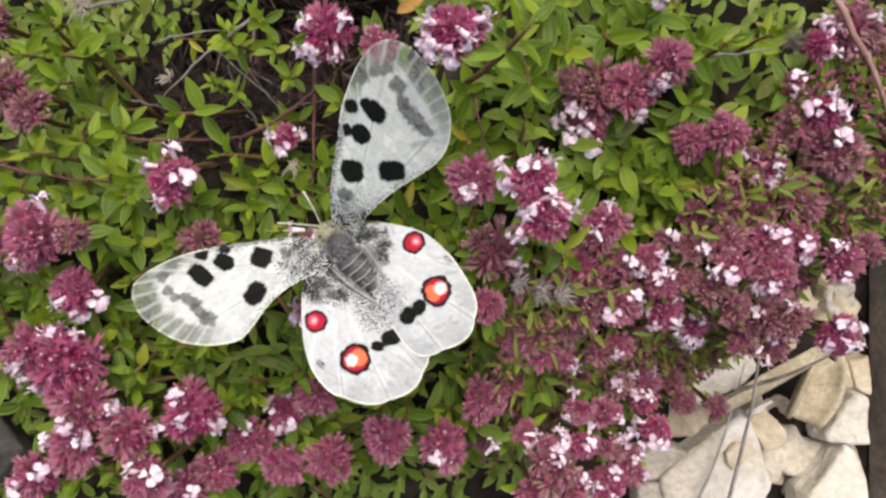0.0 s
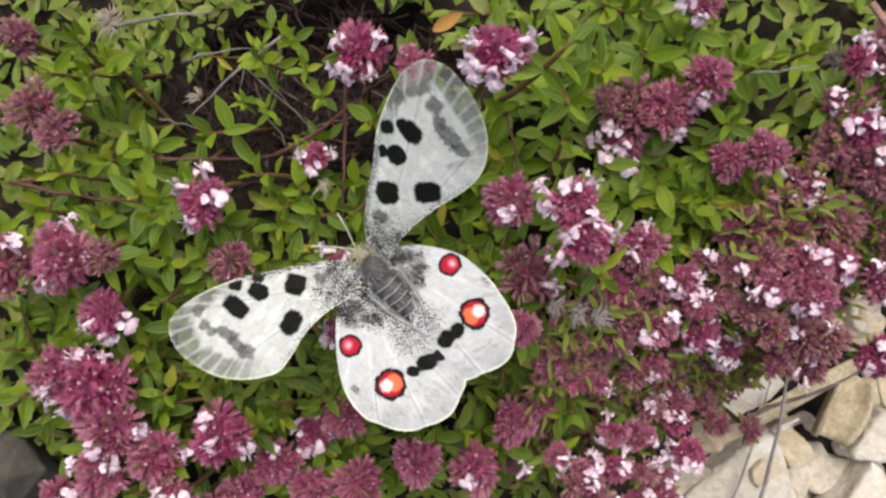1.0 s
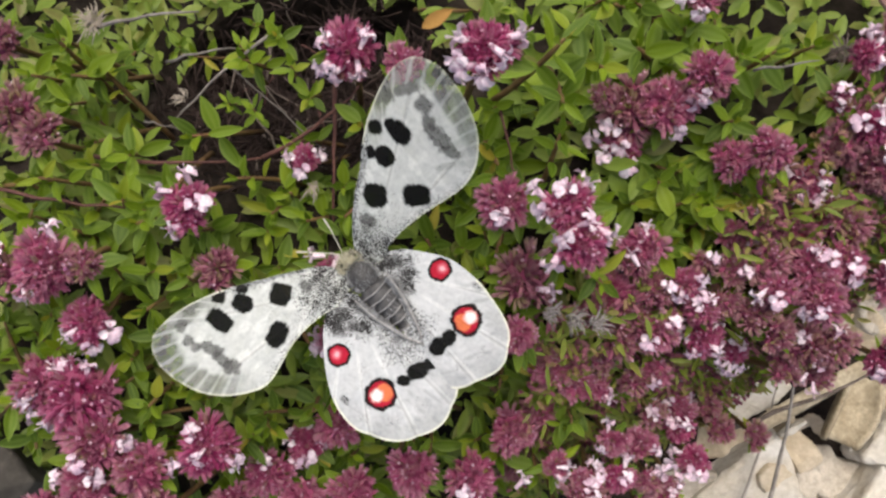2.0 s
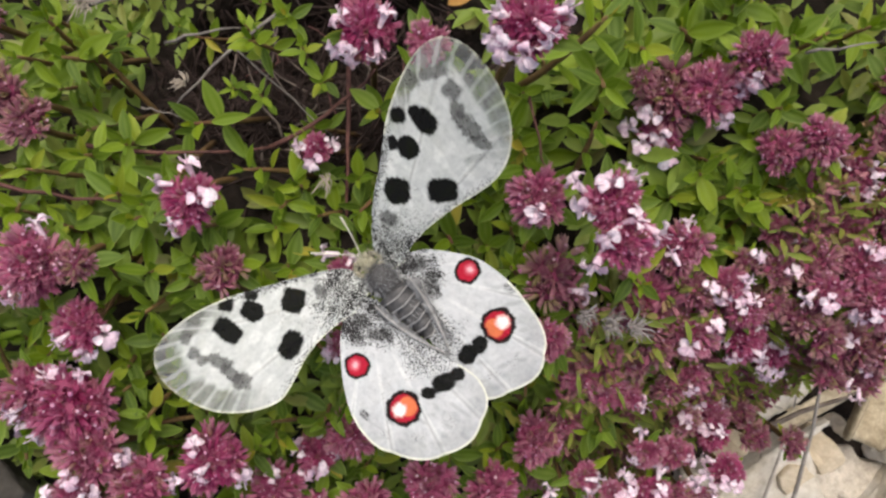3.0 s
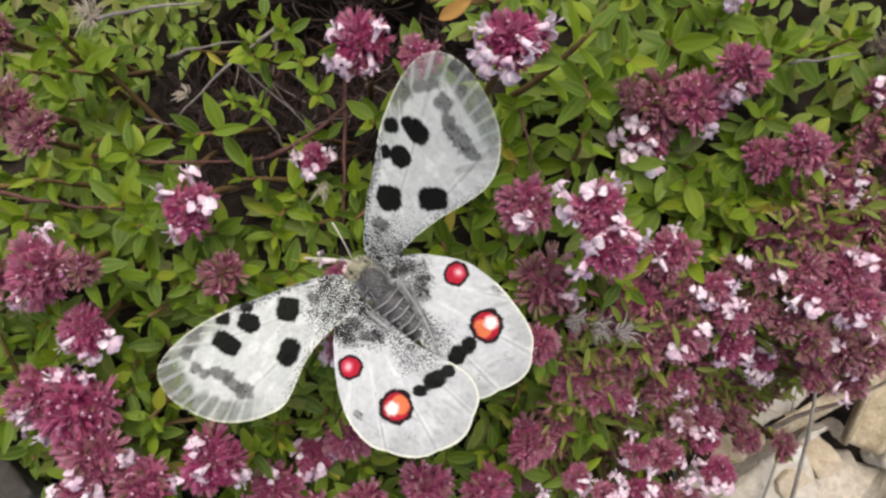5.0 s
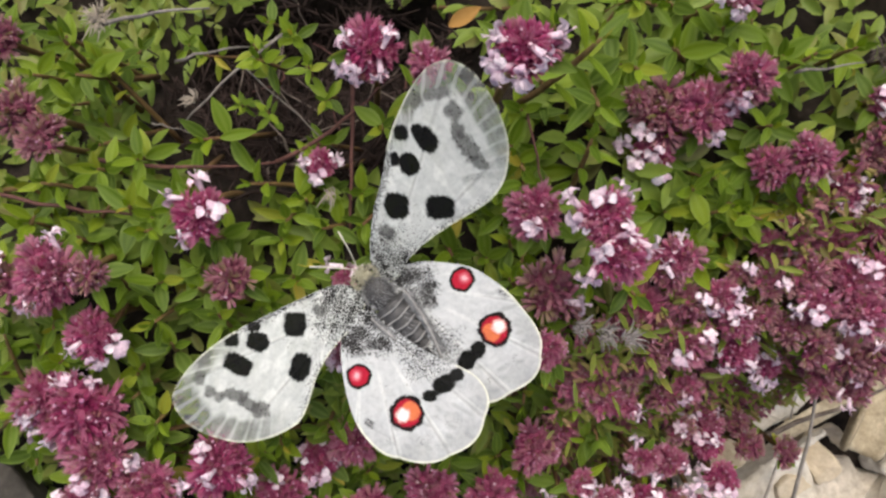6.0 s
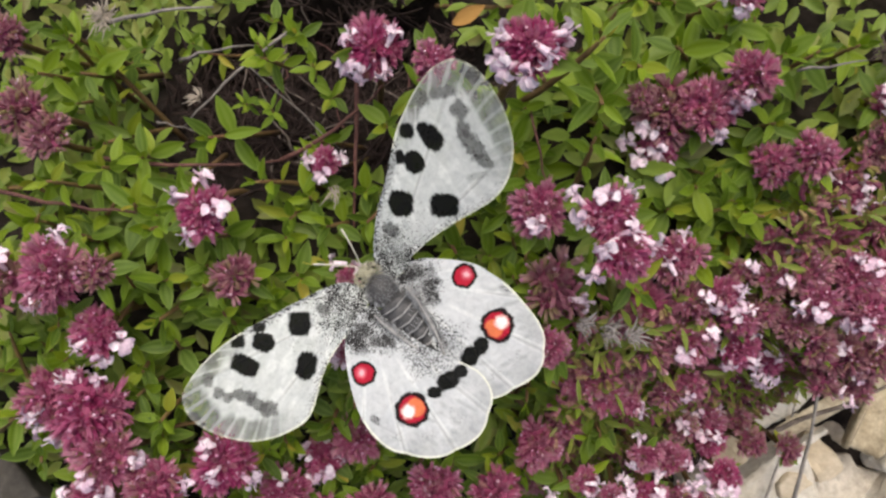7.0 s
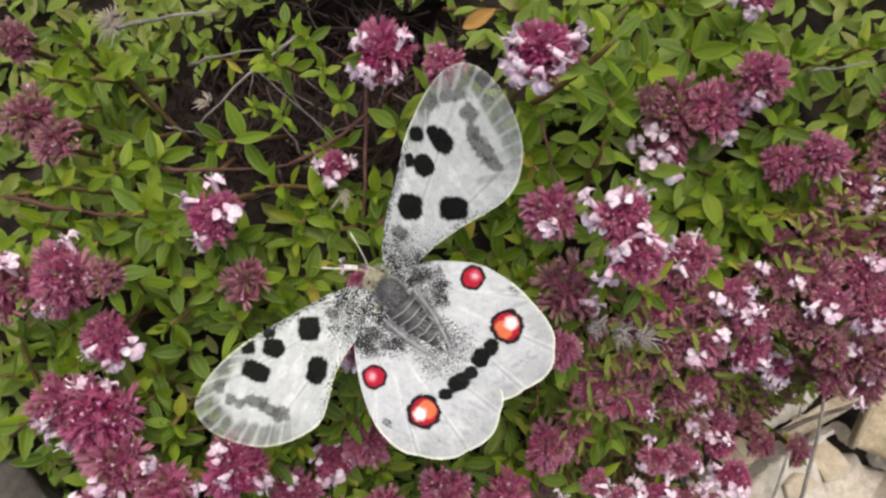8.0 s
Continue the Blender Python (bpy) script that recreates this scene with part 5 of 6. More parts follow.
BODY_ROWS = [
    (0.0, pose(-0.01906, -0.00032, 0.15312)),
    (0.5, pose(-0.01907, -0.00053, 0.15268)),
    (1.0, pose(-0.01896, -0.00052, 0.15240)),
    (2.5, pose(-0.01954, -0.00073, 0.15213)),
    (3.0, pose(-0.01919, -0.00099, 0.15222)),
    (3.5, pose(-0.01924, -0.00075, 0.15234)),
    (4.0, pose(-0.01959, -0.00089, 0.15234)),
    (4.5, pose(-0.01964, -0.00059, 0.15237)),
    (6.0, pose(-0.02019, -0.00129, 0.15232)),
    (6.5, pose(-0.02041, -0.00134, 0.15215)),
    (7.0, pose(-0.02042, -0.00127, 0.15200)),
    (7.5, pose(-0.02085, -0.00114, 0.15194)),
    (8.0, pose(-0.02087, -0.00122, 0.15192)),
]
RF_ROWS = [
    (0.0, pose(0.00081, 0.00413, 0.00000, 2.56, -32.19, 74.84)),
    (0.5, pose(0.00081, 0.00413, 0.00000, 1.90, -30.98, 75.16)),
    (1.0, pose(0.00081, 0.00413, 0.00000, 0.40, -30.70, 75.94)),
    (2.5, pose(0.00081, 0.00413, 0.00000, -0.20, -28.19, 75.07)),
    (3.0, pose(0.00081, 0.00413, 0.00000, -1.00, -27.82, 75.90)),
    (3.5, pose(0.00081, 0.00413, 0.00000, -0.50, -28.19, 74.90)),
    (4.0, pose(0.00081, 0.00413, 0.00000, -0.30, -27.59, 74.57)),
    (4.5, pose(0.00081, 0.00413, 0.00000, 0.20, -28.68, 74.24)),
    (6.0, pose(0.00081, 0.00413, 0.00000, -1.60, -24.77, 73.50)),
    (6.5, pose(0.00081, 0.00413, 0.00000, -1.30, -24.00, 73.20)),
    (7.0, pose(0.00081, 0.00413, 0.00000, -0.40, -24.00, 72.59)),
    (7.5, pose(0.00081, 0.00413, 0.00000, 0.00, -23.29, 72.33)),
    (8.0, pose(0.00081, 0.00413, 0.00000, -0.10, -23.09, 72.17)),
]
LF_ROWS = [
    (0.0, pose(-0.00454, -0.00116, 0.00000, 21.00, -21.05, -170.76)),
    (0.5, pose(-0.00454, -0.00116, 0.00000, 17.00, -18.54, -167.28)),
    (1.0, pose(-0.00454, -0.00116, 0.00000, 14.60, -18.91, -167.14)),
    (2.5, pose(-0.00454, -0.00116, 0.00000, 7.40, -15.84, -163.94)),
    (3.0, pose(-0.00454, -0.00116, 0.00000, 7.40, -16.10, -163.89)),
    (3.5, pose(-0.00454, -0.00116, 0.00000, 5.80, -17.70, -163.53)),
    (4.0, pose(-0.00454, -0.00116, 0.00000, 4.80, -16.32, -160.84)),
    (4.5, pose(-0.00454, -0.00116, 0.00000, 5.00, -15.82, -160.76)),
    (6.0, pose(-0.00454, -0.00116, 0.00000, 1.20, -13.60, -152.91)),
    (6.5, pose(-0.00454, -0.00116, 0.00000, 0.60, -11.40, -151.56)),
    (7.0, pose(-0.00454, -0.00116, 0.00000, -0.10, -11.20, -150.74)),
    (7.5, pose(-0.00454, -0.00116, 0.00000, -0.80, -10.20, -150.05)),
    (8.0, pose(-0.00454, -0.00116, 0.00000, -0.40, -9.90, -149.75)),
]
RH_ROWS = [
    (0.0, pose(0.00178, 0.00245, -0.00070, 0.13, -13.73, -31.31)),
    (0.5, pose(0.00178, 0.00245, -0.00070, 1.16, -14.03, -30.58)),
    (1.0, pose(0.00178, 0.00245, -0.00070, 0.41, -11.81, -30.30)),
    (2.5, pose(0.00178, 0.00245, -0.00070, 4.23, -10.08, -29.14)),
    (3.0, pose(0.00178, 0.00245, -0.00070, 4.23, -9.71, -28.40)),
    (3.5, pose(0.00178, 0.00245, -0.00070, 4.19, -9.50, -29.49)),
    (4.0, pose(0.00178, 0.00245, -0.00070, 1.09, -9.23, -27.89)),
    (4.5, pose(0.00178, 0.00245, -0.00070, 1.06, -10.17, -28.09)),
    (6.0, pose(0.00178, 0.00245, -0.00070, -1.20, -6.52, -24.30)),
    (6.5, pose(0.00178, 0.00245, -0.00070, -1.27, -5.72, -24.07)),
    (7.0, pose(0.00178, 0.00245, -0.00070, 0.00, -9.00, -23.61)),
    (7.5, pose(0.00178, 0.00245, -0.00070, -1.37, -8.26, -22.97)),
    (8.0, pose(0.00178, 0.00245, -0.00070, -0.54, -9.31, -22.63)),
]
LH_ROWS = [
    (0.0, pose(-0.00317, -0.00313, 0.00030, -4.00, -12.92, -78.63)),
    (0.5, pose(-0.00317, -0.00313, 0.00030, -3.10, -13.23, -78.79)),
    (1.0, pose(-0.00317, -0.00313, 0.00030, -2.40, -12.53, -78.84)),
    (2.5, pose(-0.00317, -0.00313, 0.00030, -1.80, -7.00, -78.17)),
    (3.0, pose(-0.00317, -0.00313, 0.00030, -0.40, -9.50, -77.99)),
    (3.5, pose(-0.00317, -0.00313, 0.00030, 0.00, -13.20, -77.63)),
    (4.0, pose(-0.00317, -0.00313, 0.00030, 0.30, -14.20, -75.32)),
    (4.5, pose(-0.00317, -0.00313, 0.00030, 0.30, -15.00, -76.45)),
    (6.0, pose(-0.00317, -0.00313, 0.00030, 0.40, -16.00, -72.34)),
    (6.5, pose(-0.00317, -0.00313, 0.00030, -0.20, -14.00, -71.79)),
    (7.0, pose(-0.00317, -0.00313, 0.00030, -0.40, -11.00, -71.84)),
    (7.5, pose(-0.00317, -0.00313, 0.00030, -0.90, -10.00, -71.31)),
    (8.0, pose(-0.00317, -0.00313, 0.00030, -0.70, -8.80, -70.88)),
]
butterfly, *wings = build_butterfly()


# ---- stones and litter below the bank ----
def stone(x, y, z, sx, sy, sz, turn, seed, mat, label):
    rng = random.Random(seed)
    bm = bmesh.new()
    for _ in range(11):
        d = Vector((rng.gauss(0, 1), rng.gauss(0, 1), rng.gauss(0, 1))).normalized()
        bm.verts.new((d.x * sx, d.y * sy, d.z * sz))
    hull = bmesh.ops.convex_hull(bm, input=bm.verts)
    bmesh.ops.delete(bm, geom=[v for v in hull["geom_interior"] if isinstance(v, bmesh.types.BMVert)], context="VERTS")
    bmesh.ops.bevel(bm, geom=bm.edges[:], offset=0.0007, segments=2, affect="EDGES", profile=0.6)
    for v in bm.verts:
        k = math.sqrt((v.co.x / sx) ** 2 + (v.co.y / sy) ** 2 + (v.co.z / sz) ** 2)
        if k > 1.02:
            v.co *= 1.02 / k
    bmesh.ops.triangulate(bm, faces=bm.faces[:])
    bmesh.ops.subdivide_edges(bm, edges=[e for e in bm.edges if e.calc_length() > 0.005], cuts=2, use_grid_fill=True)
    for v in bm.verts:
        v.co += v.normal * 0.0007 * noise.noise(v.co * 160 + Vector((seed, 0, 0)))
    ob = new("stone", mesh_of(bm, "stone", [mat], False))
    ob.matrix_basis = pose(x, y, z, rng.uniform(-12, 12), rng.uniform(-12, 12), turn)
    tagged(ob, label, "stone", "stones below the bank")


def hewn(corners, top, thick, lean, seed, mat, label):
    """A broken stone with a flat sloping top of few corners, in millimetres; lean: rise of the top along x and y."""
    rng = random.Random(seed)
    cx, cy = sum(p[0] for p in corners) / len(corners), sum(p[1] for p in corners) / len(corners)
    bm = bmesh.new()
    rings = []
    for grow, drop in ((0.90, 0.0), (1.0, 1.2), (1.06, thick)):
        ring = []
        for x, y in corners:
            z = top - drop + (x - cx) * lean[0] + (y - cy) * lean[1] + rng.uniform(-0.6, 0.6)
            ring.append(bm.verts.new(((x - cx) * grow / 1000, (y - cy) * grow / 1000, z / 1000)))
        rings.append(ring)
    n = len(corners)
    for r0, r1 in zip(rings, rings[1:]):
        for j in range(n):
            bm.faces.new((r0[j], r1[j], r1[(j + 1) % n], r0[(j + 1) % n]))
    bm.faces.new(rings[0])
    bm.faces.new(rings[-1][::-1])
    bmesh.ops.recalc_face_normals(bm, faces=bm.faces[:])
    bmesh.ops.bevel(bm, geom=bm.edges[:], offset=0.0004, segments=1, affect="EDGES")
    bmesh.ops.triangulate(bm, faces=bm.faces[:])
    for _ in range(4):
        bmesh.ops.subdivide_edges(bm, edges=[e for e in bm.edges if e.calc_length() > 0.0026], cuts=1)
    bmesh.ops.triangulate(bm, faces=bm.faces[:])
    for v in bm.verts:
        p = Vector((v.co.x, v.co.y, v.co.z))
        v.co += v.normal * (0.0013 * noise.noise(p * 95 + Vector((seed, 0, 0))) + 0.0006 * noise.noise(p * 380 + Vector((0, seed, 0))))
    ob = new("stone", mesh_of(bm, "stone", [mat], False))
    ob.matrix_basis = pose(cx / 1000, cy / 1000, 0)
    tagged(ob, label, "stone", "stones below the bank")


def build_hewn_stones():
    white = "angular white limestone piece lying below the thyme"
    tan = "angular tan limestone piece wedged between white stones"
    grey = "flat beige-grey stone half under the flower heads"
    hewn([(84.2, -88.1), (95.0, -77.3), (103.6, -70.9), (115.0, -62.5), (118.0, -69.1), (121.0, -77.3), (123.6, -84.9), (125.4, -89.4), (122.3, -98.9), (86.4, -99.9)], 7.5, 14, (0.03, 0.05), 1, WHITESTONE, white)
    # tan patch on the white stone's top, added as a piece of its own
    hewn([(106.4, -77.0), (111.1, -73.3), (117.5, -73.3), (120.7, -77.4), (115.5, -79.9), (110.0, -84.6), (107.0, -82.1)], 9.5, 6, (-0.06, 0.1), 2, LIMESTONE, "tan patch of a white stone, added as a raised piece")
    hewn([(117.3, -64.1), (121.5, -60.8), (124.9, -61.7), (131.6, -70.1), (131.8, -72.5), (127.9, -76.6), (123.8, -77.7), (120.6, -72.5)], 6.0, 14, (0.25, -0.1), 3, LIMESTONE, tan)
    hewn([(114.3, -62.6), (117.5, -59.4), (122.6, -56.2), (123.2, -57.3), (120.0, -60.9), (116.4, -62.6)], 13.0, 4, (0.1, 0.1), 13, WHITESTONE, "thin white limestone shard leaning on other stones")
    hewn([(125.5, -78.8), (130.8, -77.7), (133.9, -70.9), (141.8, -70.9), (144.4, -76.1), (153.2, -76.6), (155.4, -80.1), (146.6, -88.0), (139.6, -90.2), (134.3, -88.0), (131.7, -92.4), (127.7, -94.6), (126.8, -87.6)], -5.0, 12, (-0.05, -0.15), 4, GREYSTONE, "flat beige-grey stone slab below the thyme")
    hewn([(138.0, -92.7), (147.5, -83.6), (154.4, -75.0), (157.4, -77.2), (162.8, -87.9), (162.8, -99.8), (136.8, -100.8)], 8.0, 16, (-0.1, -0.12), 5, WHITESTONE, white)
    hewn([(147.2, -71.7), (150.7, -66.9), (155.0, -59.5), (158.5, -56.3), (162.8, -56.5), (163.5, -74.7), (155.4, -75.6), (148.5, -74.7)], 6.0, 14, (0.25, 0.05), 6, WHITESTONE, white)
    hewn([(85.0, -46.4), (90.6, -40.1), (101.5, -36.2), (113.3, -37.9), (118.1, -44.3), (113.1, -49.8), (99.8, -58.4), (89.4, -55.9)], 14.0, 22, (0.0, 0.08), 7, WHITESTONE, "flat pale grey stone under the dry branch")
    hewn([(75.4, -78.3), (86.3, -76.1), (95.5, -78.7), (96.8, -85.9), (86.3, -89.1), (77.6, -90.9)], 4.0, 14, (0.05, 0.05), 14, GREYSTONE, grey)
    hewn([(75.2, -92.1), (84.9, -89.9), (88.8, -101.5), (75.7, -101.5)], 3.0, 12, (0.0, 0.1), 15, GREYSTONE, grey)
    hewn([(127.6, -61.2), (137.0, -58.7), (144.1, -65.4), (139.7, -69.2), (134.3, -70.5), (129.4, -67.6)], -11.0, 6, (0.1, 0.2), 16, LIMESTONE, "brownish limestone piece deep between the stones")
    hewn([(159.1, -44.0), (167.0, -41.3), (167.7, -57.2), (161.3, -55.0)], 0.0, 10, (-0.1, 0.0), 8, LIMESTONE, tan)
    hewn([(134.3, -15.7), (143.2, -13.0), (146.7, -23.0), (140.5, -27.6), (135.2, -24.5)], 0.0, 12, (0.1, -0.1), 17, LIMESTONE, grey)
    hewn([(149.8, -14.9), (161.4, -13.1), (163.1, -21.9), (156.9, -27.7), (150.3, -24.6)], -1.0, 12, (-0.1, 0.1), 18, GREYSTONE, grey)


build_hewn_stones()


def build_stones():
    cream = "angular cream limestone piece lying below the thyme"
    rows = [(0.132, -0.113, -0.004, 0.020, 0.012, 0.011, 5, 9), (0.160, -0.116, -0.004, 0.016, 0.014, 0.010, 45, 10), (0.100, -0.112, -0.002, 0.020, 0.012, 0.010, 0, 11), (0.160, -0.033, -0.006, 0.008, 0.011, 0.008, 30, 12),
            (0.119, -0.037, -0.005, 0.014, 0.007, 0.008, 20, 14), (0.130, -0.031, -0.005, 0.013, 0.010, 0.008, 70, 15), (0.142, -0.024, -0.006, 0.014, 0.011, 0.008, 10, 17), (0.156, -0.020, -0.007, 0.012, 0.012, 0.008, 50, 18), (0.098, -0.068, -0.008, 0.013, 0.009, 0.008, 25, 19)]
    for row in rows:
        white = row[-1] == 9
        stone(*row, WHITESTONE if white else LIMESTONE, "angular white limestone piece lying below the thyme" if white else cream)
    rng = random.Random(61)
    for k in range(26):
        x, y = rng.uniform(0.085, 0.166), rng.uniform(-0.125, -0.015)
        if edge(x, y) > 0.012:
            stone(x, y, -0.014 + rng.uniform(-0.004, 0.002), rng.uniform(0.009, 0.016), rng.uniform(0.007, 0.012), 0.008, rng.uniform(0, 180), 100 + k, LIMESTONE if rng.random() < 0.7 else GREYSTONE, "smaller pale stone bedded in the soil below the thyme")
    stone(0.062, -0.100, -0.002, 0.018, 0.012, 0.009, -15, 23, GREYSTONE, "flat pale grey stone below the thyme")
    stone(-0.1145, -0.0490, 0.106, 0.012, 0.015, 0.010, 30, 22, DARKSTONE, "dark grey stone beside the thyme cushion")


build_stones()


def bark_chip(x, y, z, length, width, bow, m, label, taper=0.75):
    """A curled dry shell of bark."""
    bm = bmesh.new()
    n, k = 9, 9
    layers = []
    for off in (0.0, 0.0011):
        grid = []
        for i in range(n):
            s = i / (n - 1)
            w = width * (1 - taper + taper * math.sin(math.pi * (0.12 + 0.8 * s)) + 0.05 * noise.noise((s * 5, bow, length * 90)))
            row = []
            for j in range(k):
                a = bow * (2 * j / (k - 1) - 1)
                rad = w / max(bow, 0.3) - off
                row.append(bm.verts.new((length * (s - 0.5), rad * math.sin(a), rad * math.cos(a) - w / max(bow, 0.3) + 0.0005 * noise.noise((s * 7, j, bow)))))
            grid.append(row)
        layers.append(grid)
    for i in range(n - 1):
        for j in range(k - 1):
            a, b = layers
            bm.faces.new((a[i][j], a[i + 1][j], a[i + 1][j + 1], a[i][j + 1]))
            bm.faces.new((b[i][j], b[i][j + 1], b[i + 1][j + 1], b[i + 1][j]))
    a, b = layers
    for i in range(n - 1):
        bm.faces.new((a[i][0], b[i][0], b[i + 1][0], a[i + 1][0]))
        bm.faces.new((a[i][-1], a[i + 1][-1], b[i + 1][-1], b[i][-1]))
    for j in range(k - 1):
        bm.faces.new((a[0][j], a[0][j + 1], b[0][j + 1], b[0][j]))
        bm.faces.new((a[-1][j], b[-1][j], b[-1][j + 1], a[-1][j + 1]))
    ob = new("bark_chip", mesh_of(bm, "bark_chip", [BARK]))
    ob.matrix_basis = Matrix.Translation((x, y, z)) @ m
    tagged(ob, label, "bark", "bark chips below the bank")


def curled_bark():
    """A trough of curled bark: a steep, overhanging wall on one side and a broad one on the other."""
    n, k = 13, 15
    bm = bmesh.new()
    layers = []
    for thick in (0.0, 0.0014):
        grid = []
        for i in range(n):
            t = i / (n - 1)
            wide = 0.62 + 0.38 * math.sin(math.pi * (0.10 + 0.75 * t)) + 0.05 * noise.noise((t * 6, 0.0, 1.0))
            row = []
            for j in range(k):
                a = -1.80 + 3.15 * j / (k - 1)
                y = ((0.0052 if a < 0 else 0.0118) - thick) * math.sin(a)
                z = 0.0105 - (0.0105 - thick) * math.cos(a)
                jag = 0.0012 * noise.noise((j * 0.5, i * 2.0, 3.0)) * (1 if i in (0, n - 1) else 0)
                row.append(bm.verts.new((0.026 * (t - 0.5) + jag, wide * y, wide * z + 0.0003 * noise.noise((t * 9, j, 5.0)))))
            grid.append(row)
        layers.append(grid)
    a, b = layers
    for i in range(n - 1):
        for j in range(k - 1):
            bm.faces.new((a[i][j], a[i][j + 1], a[i + 1][j + 1], a[i + 1][j]))
            bm.faces.new((b[i][j], b[i + 1][j], b[i + 1][j + 1], b[i][j + 1]))
        for j in (0, k - 1):
            bm.faces.new((a[i][j], a[i + 1][j], b[i + 1][j], b[i][j]))
    for i in (0, n - 1):
        for j in range(k - 1):
            bm.faces.new((a[i][j], b[i][j], b[i][j + 1], a[i][j + 1]))
    bmesh.ops.recalc_face_normals(bm, faces=bm.faces[:])
    ob = new("bark_chip", mesh_of(bm, "bark_chip", [BARK]))
    ob.matrix_basis = pose(0.1385, -0.0520, 0.006, 6, 6, 248)
    tagged(ob, "curled trough of dry tan bark lying on the stones", "bark", "bark chips below the bank")


curled_bark()
bark_chip(0.1525, -0.0470, 0.009, 0.013, 0.0030, 1.1, pose(0, 0, 0, -10, 0, 105), "narrow curled dry bark chip on the stones", 0.3)
bark_chip(0.1225, -0.0475, 0.018, 0.044, 0.0036, 0.5, pose(0, 0, 0, 8, 0, 29), "long dry strip of weathered wood on the stones", 0.2)


def build_board():
    bm = bmesh.new()
    bmesh.ops.create_cube(bm, size=1.0, matrix=Matrix.Translation((0.190, -0.05, 0.0)) @ Matrix.Diagonal((0.036, 0.5, 0.022, 1)))
    bmesh.ops.bevel(bm, geom=bm.edges[:], offset=0.0015, segments=2, affect="EDGES")
    ob = new("wooden_board", mesh_of(bm, "wooden_board", [BOARD], False))
    tagged(ob, "weathered grey-brown wooden board edging the stones", "board")


build_board()


# ---- twigs and dry stalks ----
def twig(points, thick, mat, name, label, category, group):
    bm = bmesh.new()
    n = len(points)
    tube(bm, points, [thick * (1 - 0.6 * i / (n - 1)) for i in range(n)], 6)
    ob = new(name, mesh_of(bm, name, [mat]))
    tagged(ob, label, category, group)


def mm(*p):
    return tuple(c / 1000 for c in p)


def tuft(x, y, z, size, count, heading, spread, seed, label, mat=STRAW):
    """A little spray of pale dry hairs and husks, in millimetres."""
    rng = random.Random(seed)
    bm = bmesh.new()
    for k in range(count):
        t = radians(heading + rng.uniform(-spread, spread))
        n = size * rng.uniform(0.4, 1.0)
        start = (rng.uniform(-0.3, 0.3) * size, rng.uniform(-0.3, 0.3) * size, rng.uniform(-0.1, 0.2) * size)
        tip = (start[0] + n * math.cos(t), start[1] + n * math.sin(t), start[2] + rng.uniform(-0.1, 0.5) * size)
        tube(bm, [mm(*p) for p in bent(start, tip, (0.1 * size, 0.1 * size, 0), 4)], [mm(w)[0] for w in (0.10, 0.14, 0.12, 0.05)], 4)
    ob = new("dry_tuft", mesh_of(bm, "dry_tuft", [mat]))
    ob.matrix_basis = pose(x / 1000, y / 1000, z / 1000)
    tagged(ob, label, "dry plant", "dry tufts")


def build_tufts():
    for x, y, turn, seed in ((14.3, -7.1, -20, 4), (18.6, -8.5, -15, 5), (22.8, -9.4, 10, 6)):
        tuft(x, y, 148, 3.3, 34, turn, 70, seed, "withered pale grey dry thyme flower spike", WITHERED)
    tuft(74.4, 43.4, 138, 3.6, 50, 90, 180, 7, "dark brown withered thyme flower head", TWIG)
    tuft(-58.0, 36.0, 137.5, 2.6, 22, 170, 70, 1, "pale grey withered flower spike on a dry twig")
    tuft(-75.7, 50.7, 140, 3.8, 60, 90, 180, 2, "grey lichen-like withered tuft on a dry branch")
    tuft(-31.3, 17.7, 141, 3.4, 12, 270, 35, 3, "thin pale dry hairs hanging below a small flower head")


build_tufts()


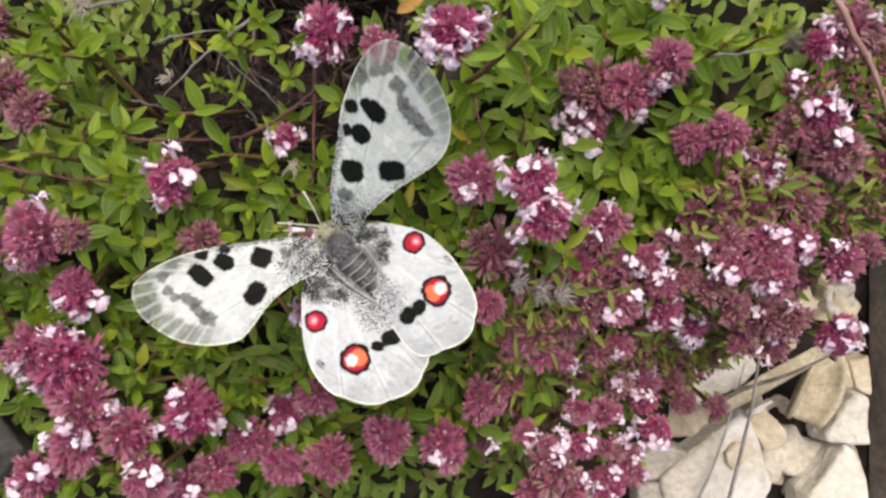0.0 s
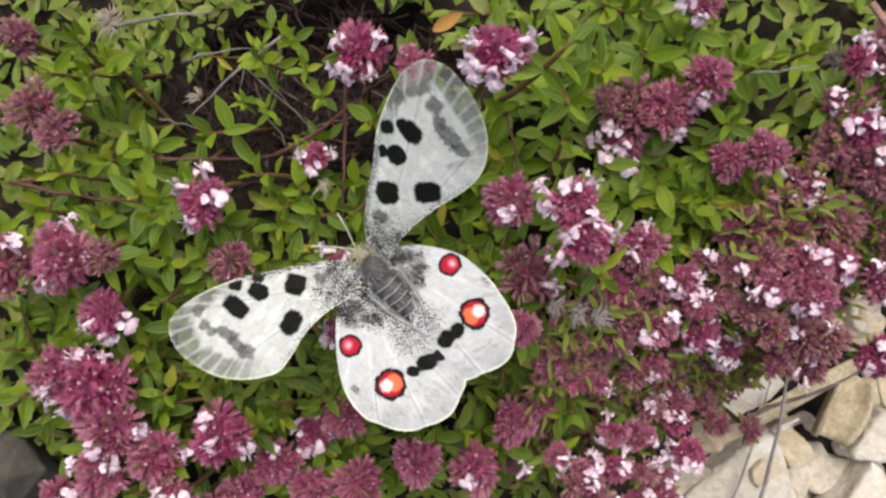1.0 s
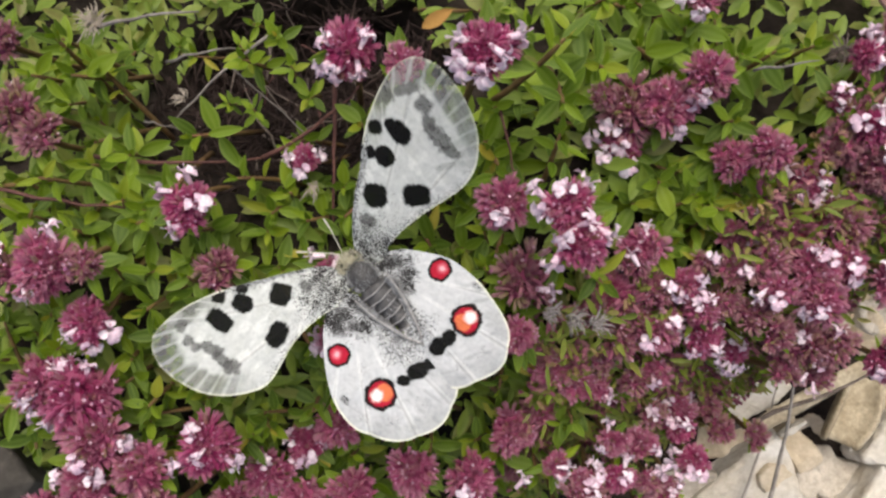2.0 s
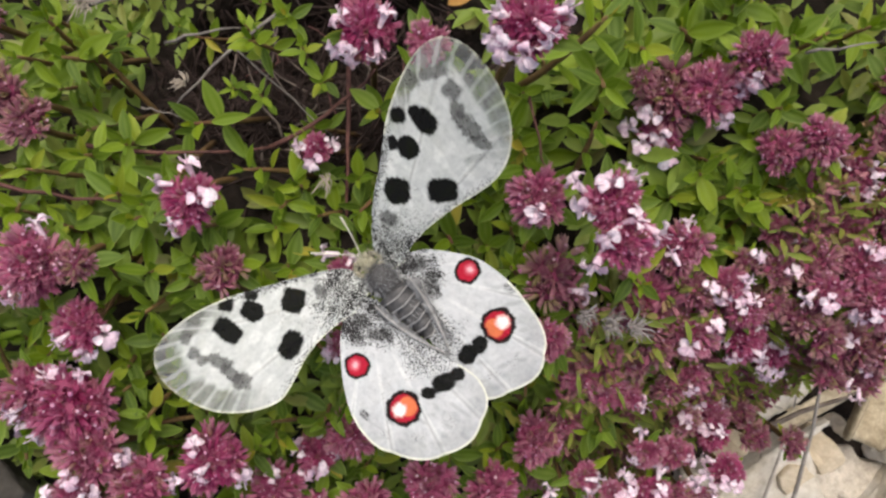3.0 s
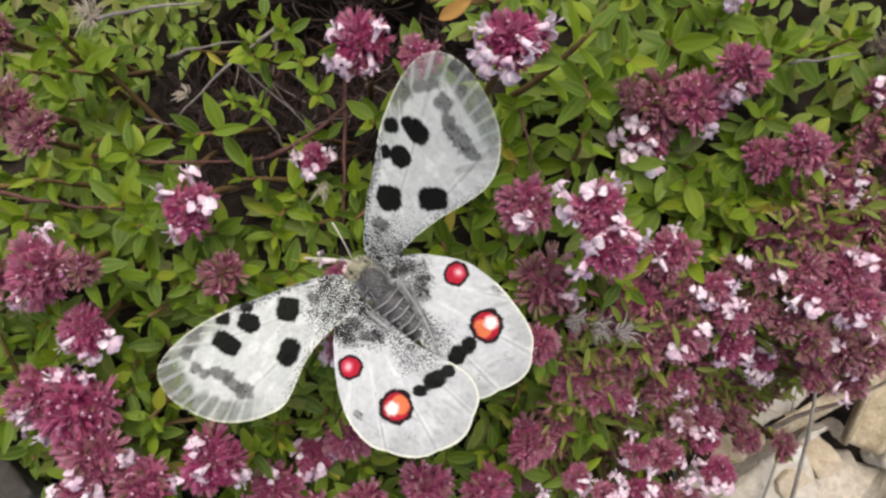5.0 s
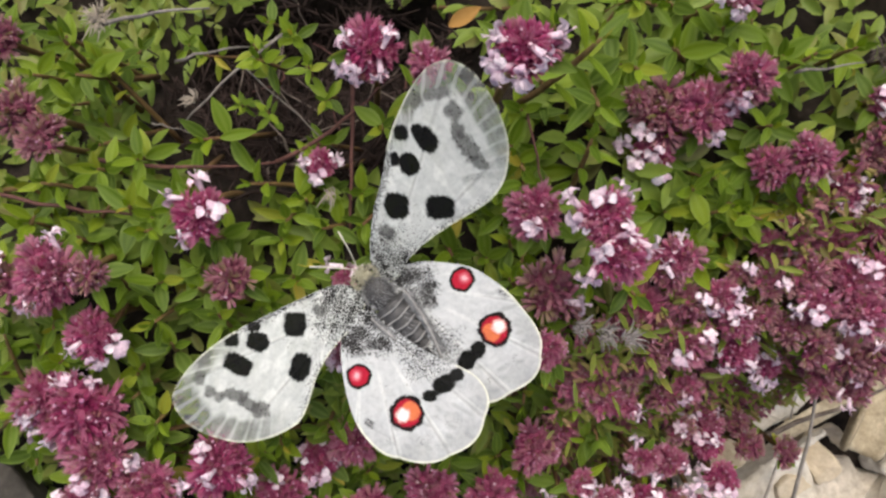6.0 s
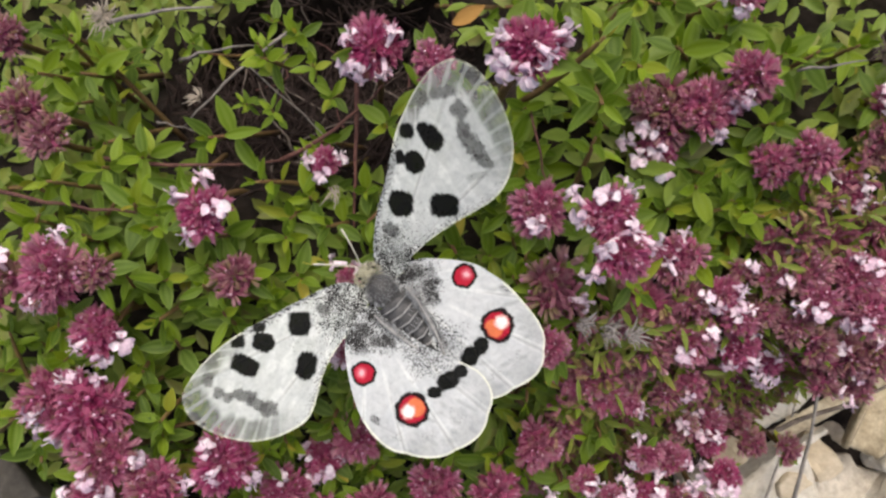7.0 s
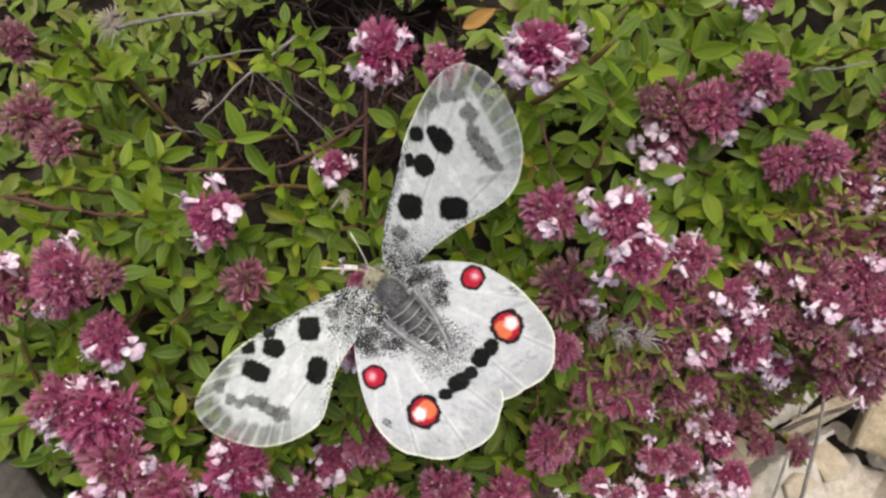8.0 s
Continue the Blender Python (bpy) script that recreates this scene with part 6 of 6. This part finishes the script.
def build_twigs():
    rng = random.Random(3)
    grey = "bare dry grey twig lying in the thyme hollow"
    red = "woody red-brown creeping thyme runner"
    for a, b, thick in ((mm(-40, 48, 140), mm(-61, 31, 136), 0.7), (mm(-76, 50, 139), mm(-54, 53, 140), 1.0), (mm(-62, 44, 136), mm(-46, 46, 138), 0.7), (mm(-67, 32, 135), mm(-59, 30, 134), 0.4), (mm(-50, 44, 134), mm(-30, 26, 130), 0.4)):
        twig(bent(a, b, (0, 0, 0.002), 8, 0.00025, rng), thick / 1900, GREY_TWIG, "dry_twig", grey, "twig", "dry twigs")
    for a, b, thick in ((mm(-78, 25, 134), mm(-42, 24, 137), 0.9), (mm(-42, 24, 137), mm(-22, 38, 139), 0.9), (mm(-27, 44, 140), mm(-29, 8, 132), 0.9), (mm(-95, 18, 142), mm(-60, 14, 138), 0.8), (mm(6, 34, 140), mm(9, 12, 138), 0.5)):
        twig(bent(a, b, (0.001, -0.0015, 0.002), 9, 0.00035, rng), thick / 1700, RED_TWIG, "thyme_runner", red, "twig", "thyme runners")
    for k in range(34):
        x, y = rng.uniform(-0.072, -0.008), rng.uniform(0.022, 0.066)
        if in_hollow(x, y) > 0.95:
            continue
        z = soil(x, y) + rng.uniform(0.006, 0.016)
        t, n = rng.uniform(0, 6.28), rng.uniform(0.010, 0.024)
        b = (x + n * math.cos(t), y + n * math.sin(t), z + rng.uniform(-0.004, 0.004))
        pale = rng.random() < 0.6
        twig(bent((x, y, z), b, (rng.uniform(-0.002, 0.002), rng.uniform(-0.002, 0.002), 0.001), 8, 0.0006, rng), rng.uniform(0.00016, 0.0003), TWIG if pale else RED_TWIG, "dry_twig", "thin grey dead twig in the thyme hollow" if pale else "thin red-brown dead twig in the thyme hollow", "twig", "dry twigs")
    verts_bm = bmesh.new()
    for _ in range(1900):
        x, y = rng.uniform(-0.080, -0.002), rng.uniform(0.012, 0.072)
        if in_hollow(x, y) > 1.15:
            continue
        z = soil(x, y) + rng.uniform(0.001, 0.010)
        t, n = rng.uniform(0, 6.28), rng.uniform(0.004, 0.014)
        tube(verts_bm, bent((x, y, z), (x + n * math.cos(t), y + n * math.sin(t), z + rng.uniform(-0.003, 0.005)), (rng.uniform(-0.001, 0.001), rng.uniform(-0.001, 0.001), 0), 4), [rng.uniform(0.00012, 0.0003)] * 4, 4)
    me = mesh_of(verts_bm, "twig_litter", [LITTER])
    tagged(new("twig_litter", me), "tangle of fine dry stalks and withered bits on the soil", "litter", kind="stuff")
    twig(bent(mm(53, 38, 148), mm(66, 40, 147), (0, 0, 0.001), 8, 0.0004, rng), 0.00032, GREY_TWIG, "dry_twig", "thin pale grey twig sticking out beside a thyme head", "twig", "dry twigs")
    dead = new("dry_leaf", bpy.data.meshes.new("dry_leaf"))
    v, f, rib = blade(0.42, -0.12, 0.16)
    dead.data.from_pydata(v, [], f)
    dead.data.materials.append(BROWN_LEAF)
    dead.data.polygons.foreach_set("use_smooth", [True] * len(f))
    dead.matrix_basis = pose(-0.0085, 0.0438, 0.158, 8, -12, 28) @ Matrix.Scale(0.0062, 4)
    tagged(dead, "withered orange-brown leaf among the green thyme", "leaf")
    stalk = "thin dry pale grass stalk rising from the stones"
    for a, b, thick in ((mm(104, -108, 12), mm(103.6, -25, 52), 0.0009), (mm(95, -99, 10), mm(110.5, -42, 19), 0.0007)):
        twig(bent(a, b, (0.002, 0.002, 0), 9, 0.0004, rng), thick, DRY_STALK, "grass_stalk", stalk, "stalk", "grass stalks")
    twig(bent(mm(90, -54, 33), mm(134, -37, 34), (0, 0, 0.002), 8, 0.0006, rng), 0.0010, TWIG, "dry_branch", "dark dry branch lying across the stones", "twig", "dry twigs")
    twig(bent(mm(70, 48, 160), mm(84, 18, 158), (0.002, 0, 0), 8, 0.0004, rng), 0.0007, PINK_STALK, "dead_stalk", "reddish dry stem beside the thyme", "stalk", "grass stalks")


build_twigs()


# ---- what moves ----
def motions():
    walk(butterfly, BODY_ROWS)
    for ob, rows in zip(wings, (RF_ROWS, LF_ROWS, RH_ROWS, LH_ROWS)):
        walk(ob, rows)


motions()
